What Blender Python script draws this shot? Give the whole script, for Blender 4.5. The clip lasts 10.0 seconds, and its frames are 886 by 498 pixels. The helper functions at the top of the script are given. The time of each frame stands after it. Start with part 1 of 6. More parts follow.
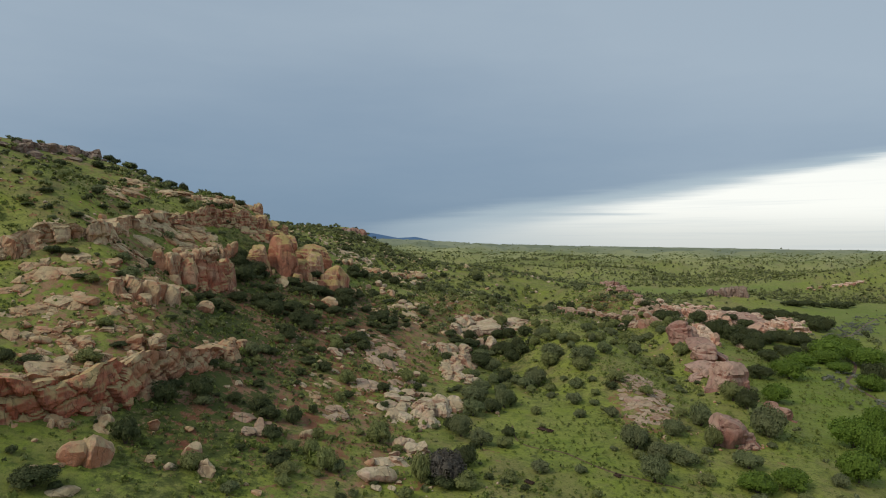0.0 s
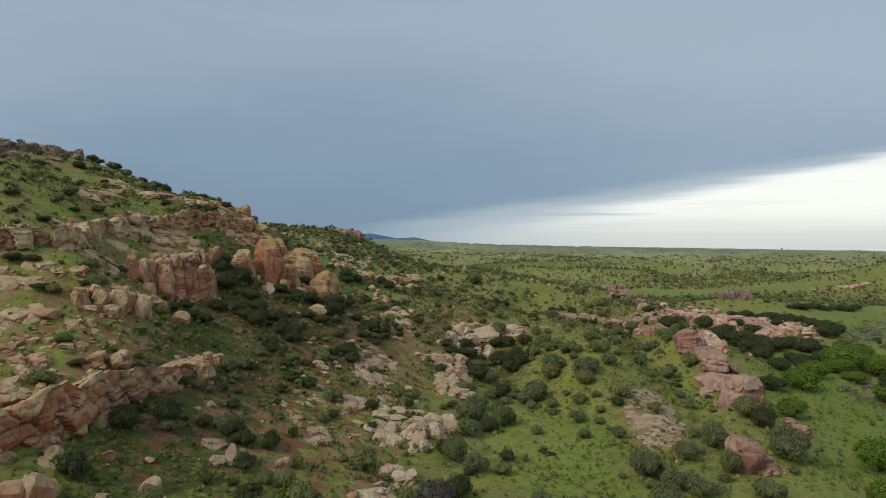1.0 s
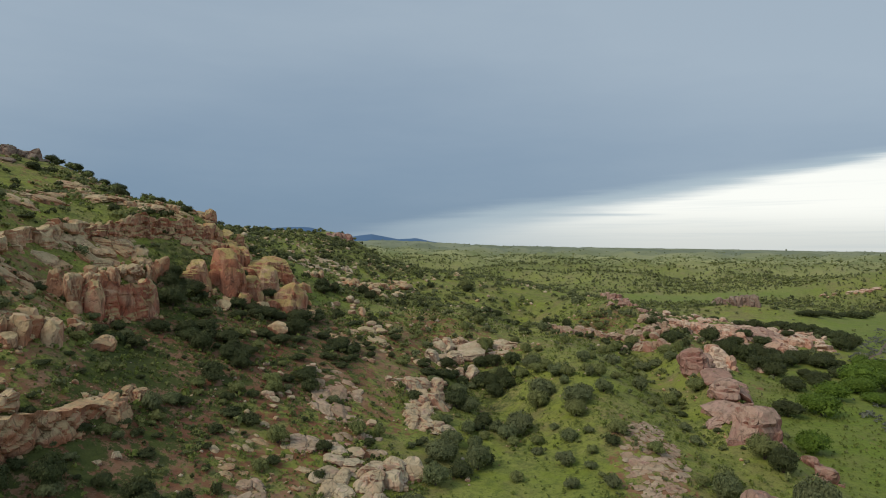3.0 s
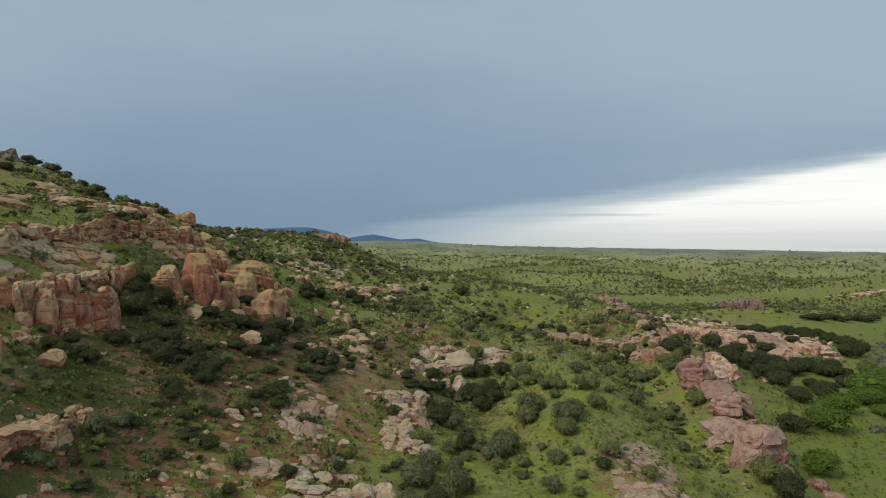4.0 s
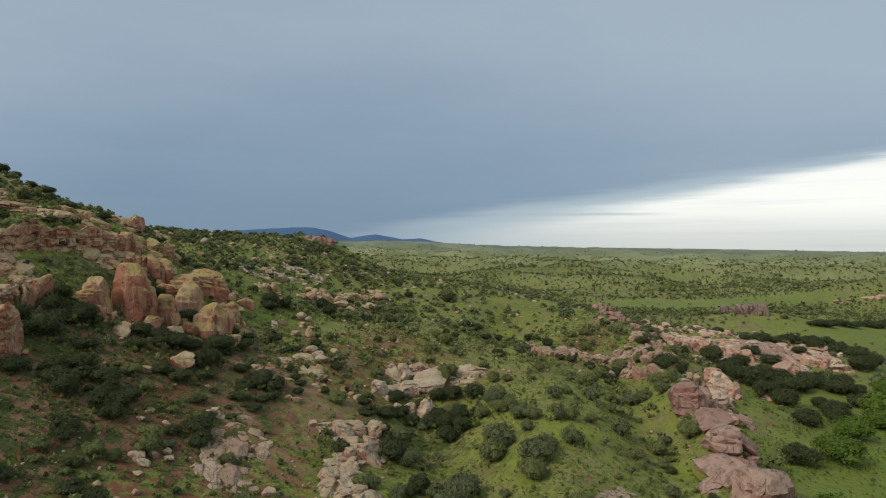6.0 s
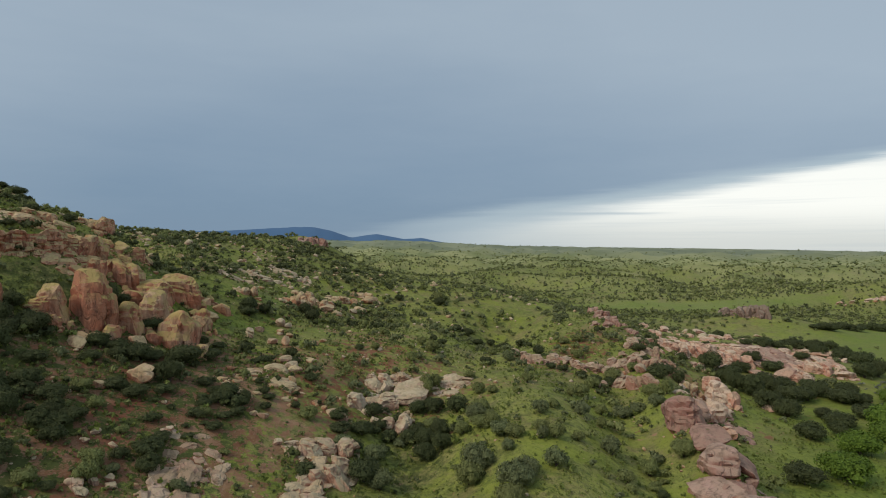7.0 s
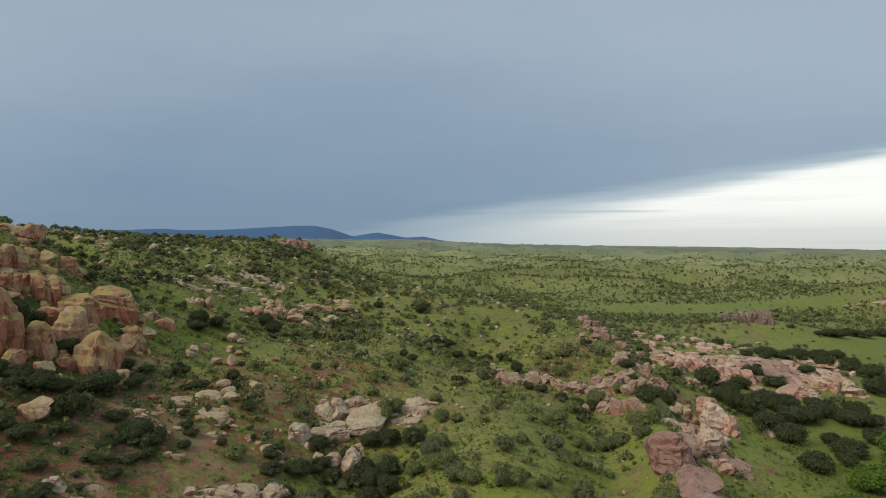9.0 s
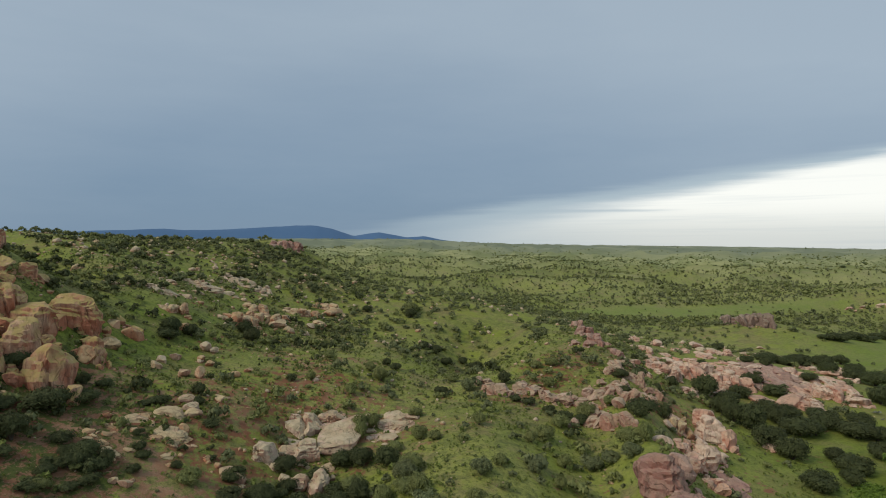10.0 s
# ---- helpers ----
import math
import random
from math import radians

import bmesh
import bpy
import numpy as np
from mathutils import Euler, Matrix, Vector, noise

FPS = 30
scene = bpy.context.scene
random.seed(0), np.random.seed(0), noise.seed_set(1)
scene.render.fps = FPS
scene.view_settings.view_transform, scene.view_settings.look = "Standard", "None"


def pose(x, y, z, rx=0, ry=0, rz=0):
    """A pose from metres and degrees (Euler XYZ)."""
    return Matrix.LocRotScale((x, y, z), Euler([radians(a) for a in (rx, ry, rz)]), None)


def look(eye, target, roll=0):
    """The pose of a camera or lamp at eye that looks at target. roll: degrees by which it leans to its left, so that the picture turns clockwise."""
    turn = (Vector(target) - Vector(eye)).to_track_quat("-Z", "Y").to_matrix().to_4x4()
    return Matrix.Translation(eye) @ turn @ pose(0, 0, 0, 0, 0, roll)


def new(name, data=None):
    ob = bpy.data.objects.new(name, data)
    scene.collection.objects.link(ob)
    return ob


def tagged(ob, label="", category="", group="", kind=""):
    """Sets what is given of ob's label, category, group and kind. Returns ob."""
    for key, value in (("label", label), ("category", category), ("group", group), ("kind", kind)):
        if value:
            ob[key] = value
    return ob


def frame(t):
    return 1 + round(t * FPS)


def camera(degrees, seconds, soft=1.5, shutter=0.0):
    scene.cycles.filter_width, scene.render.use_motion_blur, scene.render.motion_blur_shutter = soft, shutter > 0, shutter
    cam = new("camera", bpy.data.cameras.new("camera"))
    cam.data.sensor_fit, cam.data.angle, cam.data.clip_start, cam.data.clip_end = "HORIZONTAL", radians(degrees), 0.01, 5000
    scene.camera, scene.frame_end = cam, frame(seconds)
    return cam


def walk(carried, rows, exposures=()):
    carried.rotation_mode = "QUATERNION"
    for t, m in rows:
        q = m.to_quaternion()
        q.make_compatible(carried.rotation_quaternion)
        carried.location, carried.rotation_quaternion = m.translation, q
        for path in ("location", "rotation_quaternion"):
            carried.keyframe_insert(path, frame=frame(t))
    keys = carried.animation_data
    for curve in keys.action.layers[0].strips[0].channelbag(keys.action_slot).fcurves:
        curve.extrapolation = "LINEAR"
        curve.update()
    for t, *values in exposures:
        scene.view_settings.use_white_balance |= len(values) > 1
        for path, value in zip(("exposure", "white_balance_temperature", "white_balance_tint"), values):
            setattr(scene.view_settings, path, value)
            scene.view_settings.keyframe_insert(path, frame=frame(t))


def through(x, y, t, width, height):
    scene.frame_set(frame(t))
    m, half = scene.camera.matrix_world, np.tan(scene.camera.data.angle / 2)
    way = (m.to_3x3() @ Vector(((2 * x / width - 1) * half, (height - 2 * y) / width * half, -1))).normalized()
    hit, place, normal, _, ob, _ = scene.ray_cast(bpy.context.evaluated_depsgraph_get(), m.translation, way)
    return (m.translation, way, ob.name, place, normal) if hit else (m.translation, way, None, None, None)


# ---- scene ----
cam = camera(73.2, 10.0, soft=1.0)
METRES, EYE, TILT, LEAN, TURN = 100.0, 36.0, -0.25, 0.0, 0.0
ROWS = [
    (0.0, 0.0, 0.0, 0.0, 0.0, 0.0, -0.0),
    (0.5, 0.0044, 0.0504, 0.0069, -0.03, 0.02, 0.02),
    (1.0, 0.0134, 0.0989, 0.0133, -0.05, 0.02, 0.04),
    (1.5, 0.0264, 0.1463, 0.0194, -0.06, 0.04, 0.07),
    (2.0, 0.0429, 0.1925, 0.0258, -0.03, 0.05, 0.08),
    (2.5, 0.0614, 0.2381, 0.0325, 0.06, 0.06, 0.06),
    (4.0, 0.1289, 0.3726, 0.0513, 0.45, 0.08, 0.07),
    (4.5, 0.1521, 0.4168, 0.0569, 0.55, 0.08, 0.07),
    (5.0, 0.1761, 0.4603, 0.0624, 0.67, 0.06, 0.07),
    (5.5, 0.2009, 0.5039, 0.068, 0.78, 0.05, 0.1),
    (7.0, 0.2754, 0.6338, 0.0848, 1.07, -0.01, 0.15),
    (7.5, 0.2996, 0.6769, 0.0913, 1.15, -0.05, 0.15),
    (8.0, 0.3238, 0.7195, 0.0983, 1.22, -0.1, 0.17),
    (8.5, 0.3486, 0.7624, 0.1049, 1.3, -0.14, 0.2),
    (9.0, 0.3731, 0.8053, 0.1121, 1.39, -0.19, 0.22),
    (9.5, 0.3977, 0.8476, 0.1187, 1.48, -0.22, 0.26),
    (10.0, 0.4222, 0.8893, 0.1251, 1.57, -0.24, 0.27),
]
walk(cam, [(t, pose(0, 0, EYE, TILT, LEAN, TURN) @ pose(METRES * x, METRES * y, METRES * z, 90 + pitch, roll, yaw)) for t, x, y, z, yaw, pitch, roll in ROWS])

# ---- light: a storm deck over the hills, with clear sky low on one side ----
SUN_ELEVATION, SUN_AZIMUTH = 42.0, -122.0    # azimuth clockwise from the way ahead
scene.view_settings.exposure = 0.0
sun = new("sun", bpy.data.lights.new("sun", "SUN"))
sun.data.energy, sun.data.angle, sun.data.color = 1.9, radians(26), (1.0, 0.90, 0.76)
el, az = radians(SUN_ELEVATION), radians(SUN_AZIMUTH)
sun_way = Vector((math.cos(el) * math.sin(az), math.cos(el) * math.cos(az), math.sin(el)))
sun.matrix_world = look(sun_way * 400, (0, 0, 0))


class Nodes:
    """Short hand for a node tree."""

    def __init__(self, tree):
        self.tree = tree
        tree.nodes.clear()

    def add(self, kind, **values):
        node = self.tree.nodes.new(kind)
        for key, value in values.items():
            setattr(node, key, value)
        return node

    def put(self, socket, value):
        if isinstance(value, bpy.types.NodeSocket):
            self.tree.links.new(value, socket)
        elif isinstance(value, (tuple, list)) and len(value) == 3 and socket.type == "RGBA":
            socket.default_value = (*value, 1.0)
        else:
            socket.default_value = value

    def math(self, op, a, b=0.0, c=0.0, clamp=False):
        node = self.add("ShaderNodeMath", operation=op, use_clamp=clamp)
        for socket, value in zip(node.inputs, (a, b, c)):
            self.put(socket, value)
        return node.outputs[0]

    def ramp(self, value, low, high, to_low=0.0, to_high=1.0):
        node = self.add("ShaderNodeMapRange", interpolation_type="SMOOTHSTEP")
        for socket, v in zip(node.inputs, (value, low, high, to_low, to_high)):
            self.put(socket, v)
        return node.outputs[0]

    def mix(self, factor, a, b, blend="MIX"):
        node = self.add("ShaderNodeMix", data_type="RGBA", blend_type=blend)
        self.put(node.inputs[0], factor)
        self.put(node.inputs[6], a)
        self.put(node.inputs[7], b)
        return node.outputs[2]

    def noise(self, vector, scale, detail=3.0, rough=0.55, distortion=0.0):
        node = self.add("ShaderNodeTexNoise")
        self.put(node.inputs["Vector"], vector)
        for key, v in (("Scale", scale), ("Detail", detail), ("Roughness", rough), ("Distortion", distortion)):
            node.inputs[key].default_value = v
        return node.outputs["Fac"]

    def cells(self, vector, scale, feature="F1", out="Distance", random_=1.0):
        node = self.add("ShaderNodeTexVoronoi", feature=feature)
        self.put(node.inputs["Vector"], vector)
        node.inputs["Scale"].default_value = scale
        node.inputs["Randomness"].default_value = random_
        return node.outputs[out]

    def stretch(self, vector, scale, turn=(0, 0, 0)):
        node = self.add("ShaderNodeMapping")
        self.put(node.inputs["Vector"], vector)
        node.inputs["Scale"].default_value = scale
        node.inputs["Rotation"].default_value = turn
        return node.outputs[0]


def sky():
    world = bpy.data.worlds.new("sky")
    scene.world = world
    world.use_nodes = True
    n = Nodes(world.node_tree)
    way = n.add("ShaderNodeTexCoord").outputs["Generated"]
    split = n.add("ShaderNodeSeparateXYZ")
    n.put(split.inputs[0], way)
    x, y, z = split.outputs
    ahead = n.math("MAXIMUM", y, 0.25)
    s = n.math("DIVIDE", x, ahead)      # sideways
    e = n.math("DIVIDE", z, ahead)      # upwards
    soft = n.noise(n.stretch(way, (1.0, 1.0, 5.0)), 1.7, 5.0, 0.6)
    wisps = n.noise(n.stretch(way, (1.5, 1.5, 26.0), (0.0, 0.12, 0.0)), 2.6, 6.0, 0.62)
    streak = n.noise(n.stretch(way, (1.0, 1.0, 40.0), (0.0, 0.05, 0.0)), 4.0, 4.0, 0.5)
    # the deck: slate blue low down ahead, paler higher up and to both sides
    high = n.ramp(e, 0.05, 0.40)
    off = n.math("ADD", n.ramp(s, -0.20, 0.55), n.ramp(s, -0.45, -0.90, 0.0, 0.35))
    pale = n.math("ADD", n.math("MULTIPLY", high, 0.80), n.math("MULTIPLY", off, 0.36))
    pale = n.math("ADD", pale, n.math("MULTIPLY", n.math("SUBTRACT", soft, 0.5), 0.55), clamp=True)
    deck = n.mix(pale, SLATE, PALE_DECK)
    # the clear strip under the deck's edge, opening to one side
    edge = n.math("ADD", n.math("MULTIPLY", s, 0.148), 0.052)
    edge = n.math("MINIMUM", edge, 0.30)
    edge = n.math("ADD", edge, n.math("MULTIPLY", n.math("SUBTRACT", wisps, 0.5), 0.03))
    under = n.math("SUBTRACT", edge, e)
    veil = n.math("MULTIPLY", n.ramp(under, -0.014, 0.012), n.ramp(s, -0.30, 0.10))
    width = n.math("MAXIMUM", n.math("SUBTRACT", 0.060, n.math("MULTIPLY", s, 0.055)), 0.014)
    clear = n.math("MULTIPLY", n.ramp(n.math("DIVIDE", under, width), 0.20, 0.98), n.ramp(s, -0.20, 0.40))
    clear = n.math("MULTIPLY", clear, n.ramp(streak, 0.25, 0.52, 0.82, 1.0))
    # one thin dark cloud lying in the strip
    thin = n.math("ABSOLUTE", n.math("ADD", n.math("SUBTRACT", e, 0.053), n.math("MULTIPLY", n.math("SUBTRACT", wisps, 0.5), 0.012)))
    thin = n.math("MULTIPLY", n.ramp(thin, 0.0, 0.0045, 1.0, 0.0), n.ramp(n.math("ABSOLUTE", n.math("SUBTRACT", s, 0.25)), 0.02, 0.14, 1.0, 0.0))
    clear = n.math("MULTIPLY", clear, n.math("SUBTRACT", 1.0, n.math("MULTIPLY", thin, 0.6)))
    low = n.ramp(e, 0.0, 0.075)
    light = n.mix(low, STRIP_LOW, STRIP_HIGH)
    colour = n.mix(n.math("MULTIPLY", veil, 0.72), deck, VEIL)
    colour = n.mix(clear, colour, light)
    air = n.add("ShaderNodeTexSky", sky_type="NISHITA", sun_disc=False, sun_elevation=radians(SUN_ELEVATION), sun_rotation=radians(SUN_AZIMUTH))
    # a little of the air's own blue shows through the cloud
    seen = n.add("ShaderNodeBackground")
    n.put(seen.inputs[0], air.outputs[0])
    seen.inputs[1].default_value = 0.006
    cloud = n.add("ShaderNodeBackground")
    n.put(cloud.inputs[0], colour)
    cloud.inputs[1].default_value = 1.0
    both = n.add("ShaderNodeAddShader")
    n.put(both.inputs[0], seen.outputs[0])
    n.put(both.inputs[1], cloud.outputs[0])
    n.put(n.add("ShaderNodeOutputWorld").inputs[0], both.outputs[0])


SLATE, PALE_DECK = (0.180, 0.266, 0.372), (0.350, 0.430, 0.510)
VEIL, STRIP_LOW, STRIP_HIGH = (0.44, 0.53, 0.58), (0.64, 0.67, 0.65), (0.94, 0.95, 0.90)
sky()

# ---- materials ----
def surface(name, colour_of, roughness=0.9, bump_of=None, strength=0.6, distance=0.1, through=0.0):
    """A rough material. colour_of(n, place) gives its colour, bump_of(n, place) its relief."""
    m = bpy.data.materials.new(name)
    m.use_nodes = True
    n = Nodes(m.node_tree)
    place = n.add("ShaderNodeNewGeometry").outputs["Position"]
    shader = n.add("ShaderNodeBsdfPrincipled")
    n.put(shader.inputs["Base Color"], colour_of(n, place))
    shader.inputs["Roughness"].default_value = roughness
    shader.inputs["Specular IOR Level"].default_value = 0.25
    if bump_of:
        bump = n.add("ShaderNodeBump")
        bump.inputs["Strength"].default_value, bump.inputs["Distance"].default_value = strength, distance
        n.put(bump.inputs["Height"], bump_of(n, place))
        n.put(shader.inputs["Normal"], bump.outputs[0])
    if through:
        # thin leaves let some light through
        both, leaf = n.add("ShaderNodeMixShader"), n.add("ShaderNodeBsdfTranslucent")
        n.put(leaf.inputs["Color"], shader.inputs["Base Color"].links[0].from_socket)
        both.inputs[0].default_value = through
        n.put(both.inputs[1], shader.outputs[0])
        n.put(both.inputs[2], leaf.outputs[0])
        shader = both
    n.put(n.add("ShaderNodeOutputMaterial").inputs[0], shader.outputs[0])
    return m


def attribute(n, name):
    return n.add("ShaderNodeAttribute", attribute_name=name).outputs["Fac"]


def ground_colour(n, place):
    wide = n.noise(place, 0.022, 4.0)
    patch = n.noise(place, 0.11, 5.0, 0.65)
    tuft = n.noise(place, 0.9, 4.0, 0.7)
    fine = n.noise(place, 3.2, 3.0, 0.7)
    clump = n.noise(place, 0.42, 5.0, 0.72)
    grass = n.mix(n.ramp(wide, 0.35, 0.65), (0.200, 0.225, 0.044), (0.278, 0.282, 0.072))
    grass = n.mix(n.math("MULTIPLY", n.ramp(patch, 0.46, 0.64), 0.6), grass, (0.285, 0.245, 0.095))
    grass = n.mix(n.math("MULTIPLY", n.ramp(tuft, 0.47, 0.62), 0.50), grass, (0.056, 0.076, 0.018))
    grass = n.mix(n.math("MULTIPLY", n.ramp(fine, 0.46, 0.70), 0.60), grass, (0.265, 0.285, 0.055))
    grass = n.mix(n.math("MULTIPLY", n.ramp(clump, 0.50, 0.64), 0.38), grass, (0.078, 0.098, 0.024))
    grass = n.mix(n.math("MULTIPLY", n.ramp(clump, 0.48, 0.34), 0.40), grass, (0.320, 0.300, 0.095))
    drift = n.noise(place, 0.055, 6.0, 0.72)
    grass = n.mix(n.math("MULTIPLY", n.ramp(drift, 0.49, 0.59), 0.50), grass, (0.215, 0.160, 0.078))
    weed = n.noise(place, 0.19, 6.0, 0.75, 0.5)
    grass = n.mix(n.math("MULTIPLY", n.ramp(weed, 0.52, 0.59), 0.40), grass, (0.066, 0.084, 0.028))
    blade = n.noise(place, 9.0, 3.0, 0.75)
    grass = n.mix(n.math("MULTIPLY", n.ramp(blade, 0.50, 0.66), 0.42), grass, (0.050, 0.066, 0.016))
    grass = n.mix(n.math("MULTIPLY", n.ramp(blade, 0.48, 0.34), 0.45), grass, (0.300, 0.310, 0.080))
    forb = n.noise(place, 1.7, 2.0, 0.6, 0.8)
    grass = n.mix(n.math("MULTIPLY", n.ramp(forb, 0.57, 0.63), 0.60), grass, (0.046, 0.066, 0.020))
    bright = n.noise(place, 0.075, 5.0, 0.7)
    grass = n.mix(n.math("MULTIPLY", n.ramp(bright, 0.50, 0.62), 0.50), grass, (0.225, 0.265, 0.030))
    lush = attribute(n, "lush")
    green = n.mix(n.ramp(tuft, 0.38, 0.66), (0.150, 0.222, 0.020), (0.098, 0.155, 0.016))
    green = n.mix(n.math("MULTIPLY", n.ramp(blade, 0.48, 0.66), 0.45), green, (0.075, 0.115, 0.014))
    green = n.mix(n.math("MULTIPLY", n.ramp(clump, 0.48, 0.60), 0.45), green, (0.085, 0.130, 0.018))
    green = n.mix(n.math("MULTIPLY", n.ramp(bright, 0.54, 0.44), 0.40), green, (0.190, 0.215, 0.045))
    grass = n.mix(n.math("MULTIPLY", lush, 0.66), grass, green)
    soil = n.mix(n.ramp(patch, 0.35, 0.7), (0.185, 0.072, 0.040), (0.325, 0.182, 0.112))
    soil = n.mix(n.math("MULTIPLY", n.ramp(fine, 0.5, 0.72), 0.5), soil, (0.37, 0.27, 0.190))
    soil = n.mix(n.math("MULTIPLY", n.ramp(n.noise(place, 0.05, 4.0, 0.65), 0.50, 0.62), 0.7), soil, (0.205, 0.058, 0.036))
    # dark weeds, together with shade painted into the lower slope's grass
    weed_shade = n.math("ADD", attribute(n, "weed_shade"), n.math("MULTIPLY", n.math("SUBTRACT", n.noise(place, 0.45, 5.0, 0.7), 0.5), 2.0))
    grass = n.mix(n.math("MULTIPLY", n.ramp(weed_shade, 0.22, 0.70), 0.85), grass, n.mix(fine, (0.026, 0.035, 0.010), (0.075, 0.092, 0.022)))
    bare = n.math("ADD", attribute(n, "soil"), n.math("MULTIPLY", n.math("SUBTRACT", n.noise(place, 0.40, 6.0, 0.75), 0.5), 2.7))
    ground = n.mix(n.math("MULTIPLY", n.ramp(bare, 0.44, 0.62), 0.85), grass, soil)
    # distance haze painted into the ground: paler with distance, greyer below the horizon
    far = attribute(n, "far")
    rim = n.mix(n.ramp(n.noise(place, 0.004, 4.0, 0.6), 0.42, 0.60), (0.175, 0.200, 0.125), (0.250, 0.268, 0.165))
    hazed_range = n.mix(n.math("MULTIPLY", far, 0.80), ground, n.mix(n.ramp(n.noise(place, 0.006, 5.0, 0.65), 0.43, 0.57), (0.195, 0.222, 0.092), (0.345, 0.350, 0.165)))
    return n.mix(attribute(n, "rim"), hazed_range, rim)


def ground_relief(n, place):
    return n.math("ADD", n.math("MULTIPLY", n.noise(place, 1.1, 4.0, 0.7), 1.0), n.math("MULTIPLY", n.noise(place, 4.0, 2.0, 0.7), 0.4))


def joint_lines(n, place, turn, scale):
    """Thin wandering lines where the rock has split."""
    field = n.noise(n.stretch(place, (1.0, 1.0, 0.45), (0.5, turn, turn)), scale, 3.0, 0.5, 0.6)
    near = n.math("ABSOLUTE", n.math("SUBTRACT", field, 0.5))
    broken = n.ramp(n.noise(place, scale * 1.7, 2.0), 0.40, 0.52)
    return n.math("MULTIPLY", n.ramp(near, 0.0, 0.016, 1.0, 0.0), broken)


def rock_material(name, warm, pale, dark, lichen, lichen_amount):
    def colour_of(n, place):
        info = n.add("ShaderNodeObjectInfo").outputs["Random"]
        blotch = n.noise(place, 0.22, 5.0, 0.6)
        grain = n.noise(place, 2.4, 5.0, 0.7)
        runs = n.noise(n.stretch(place, (1.0, 1.0, 0.16)), 0.75, 4.0, 0.6)
        up = n.add("ShaderNodeSeparateXYZ")
        n.put(up.inputs[0], n.add("ShaderNodeNewGeometry").outputs["Normal"])
        base = n.mix(n.ramp(n.math("ADD", blotch, n.math("MULTIPLY", n.math("SUBTRACT", info, 0.5), 0.40)), 0.40, 0.60), warm, pale)
        # newly split and overhanging faces are redder than weathered tops
        fresh = n.math("MULTIPLY", n.ramp(up.outputs[2], 0.50, -0.15), n.ramp(n.noise(place, 0.30, 3.0, 0.6), 0.38, 0.60))
        base = n.mix(n.math("MULTIPLY", fresh, 0.65), base, (warm[0] * 0.92, warm[1] * 0.68, warm[2] * 0.62))
        base = n.mix(n.math("MULTIPLY", n.ramp(runs, 0.48, 0.62), 0.58), base, dark)
        base = n.mix(n.math("MULTIPLY", n.ramp(grain, 0.52, 0.75), 0.35), base, (0.47, 0.38, 0.30))
        speck = n.noise(place, 7.0, 3.0, 0.7)
        base = n.mix(n.math("MULTIPLY", n.ramp(speck, 0.52, 0.68), 0.40), base, dark)
        for turn, scale, depth in ((0.3, 0.16, 0.30), (1.7, 0.34, 0.28), (0.9, 0.75, 0.22)):
            base = n.mix(n.math("MULTIPLY", joint_lines(n, place, turn, scale), depth), base, (0.095, 0.060, 0.048))
        crust = n.math("MULTIPLY", n.ramp(up.outputs[2], -0.02, 0.52), n.ramp(n.noise(place, 0.45, 4.0, 0.65), 0.30, 0.52))
        return n.mix(n.math("MULTIPLY", crust, lichen_amount), base, lichen)

    def relief(n, place):
        rough = n.noise(place, 1.2, 6.0, 0.68)
        first = n.math("MULTIPLY", joint_lines(n, place, 0.3, 0.16), -0.4)
        total = n.math("ADD", first, n.math("MULTIPLY", joint_lines(n, place, 1.7, 0.34), -0.45))
        return n.math("ADD", total, n.math("MULTIPLY", rough, 1.0))

    return surface(name, colour_of, 0.92, relief, 0.9, 0.45)


def leaf_material(name, dark, light, grey=0.0):
    def colour_of(n, place):
        each = n.add("ShaderNodeNewGeometry").outputs["Random Per Island"]
        info = n.add("ShaderNodeObjectInfo").outputs["Random"]
        tone = n.mix(each, dark, light)
        tone = n.mix(n.math("MULTIPLY", info, 0.55), tone, (dark[0] * 1.35 + grey, dark[1] * 1.1 + grey, dark[2] * 1.2 + grey))
        clump = n.noise(place, 0.35, 2.0)
        return n.mix(n.math("MULTIPLY", n.ramp(clump, 0.45, 0.7), 0.35), tone, light)

    return surface(name, colour_of, 0.75, through=0.20)


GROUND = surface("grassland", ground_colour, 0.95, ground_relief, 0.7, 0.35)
ROCK_BUFF = rock_material("buff_rock", (0.490, 0.245, 0.145), (0.610, 0.430, 0.280), (0.200, 0.105, 0.075), (0.450, 0.390, 0.200), 0.50)
ROCK_LICHEN = rock_material("lichen_rock", (0.500, 0.225, 0.140), (0.600, 0.390, 0.260), (0.190, 0.085, 0.058), (0.430, 0.335, 0.125), 0.88)
ROCK_RED = rock_material("red_rock", (0.480, 0.175, 0.108), (0.600, 0.350, 0.230), (0.180, 0.075, 0.055), (0.450, 0.375, 0.175), 0.75)
ROCK_PINK = rock_material("pink_rock", (0.580, 0.320, 0.235), (0.700, 0.510, 0.385), (0.270, 0.150, 0.110), (0.540, 0.450, 0.285), 0.30)
ROCK_DULL = rock_material("dull_pink_rock", (0.450, 0.255, 0.190), (0.560, 0.390, 0.300), (0.200, 0.115, 0.085), (0.360, 0.310, 0.170), 0.45)
ROCK_MAUVE = rock_material("mauve_rock", (0.380, 0.200, 0.160), (0.490, 0.310, 0.245), (0.170, 0.095, 0.076), (0.350, 0.280, 0.180), 0.30)
ROCK_PALE = rock_material("pale_rock", (0.510, 0.315, 0.220), (0.620, 0.460, 0.345), (0.260, 0.165, 0.120), (0.470, 0.425, 0.240), 0.5)
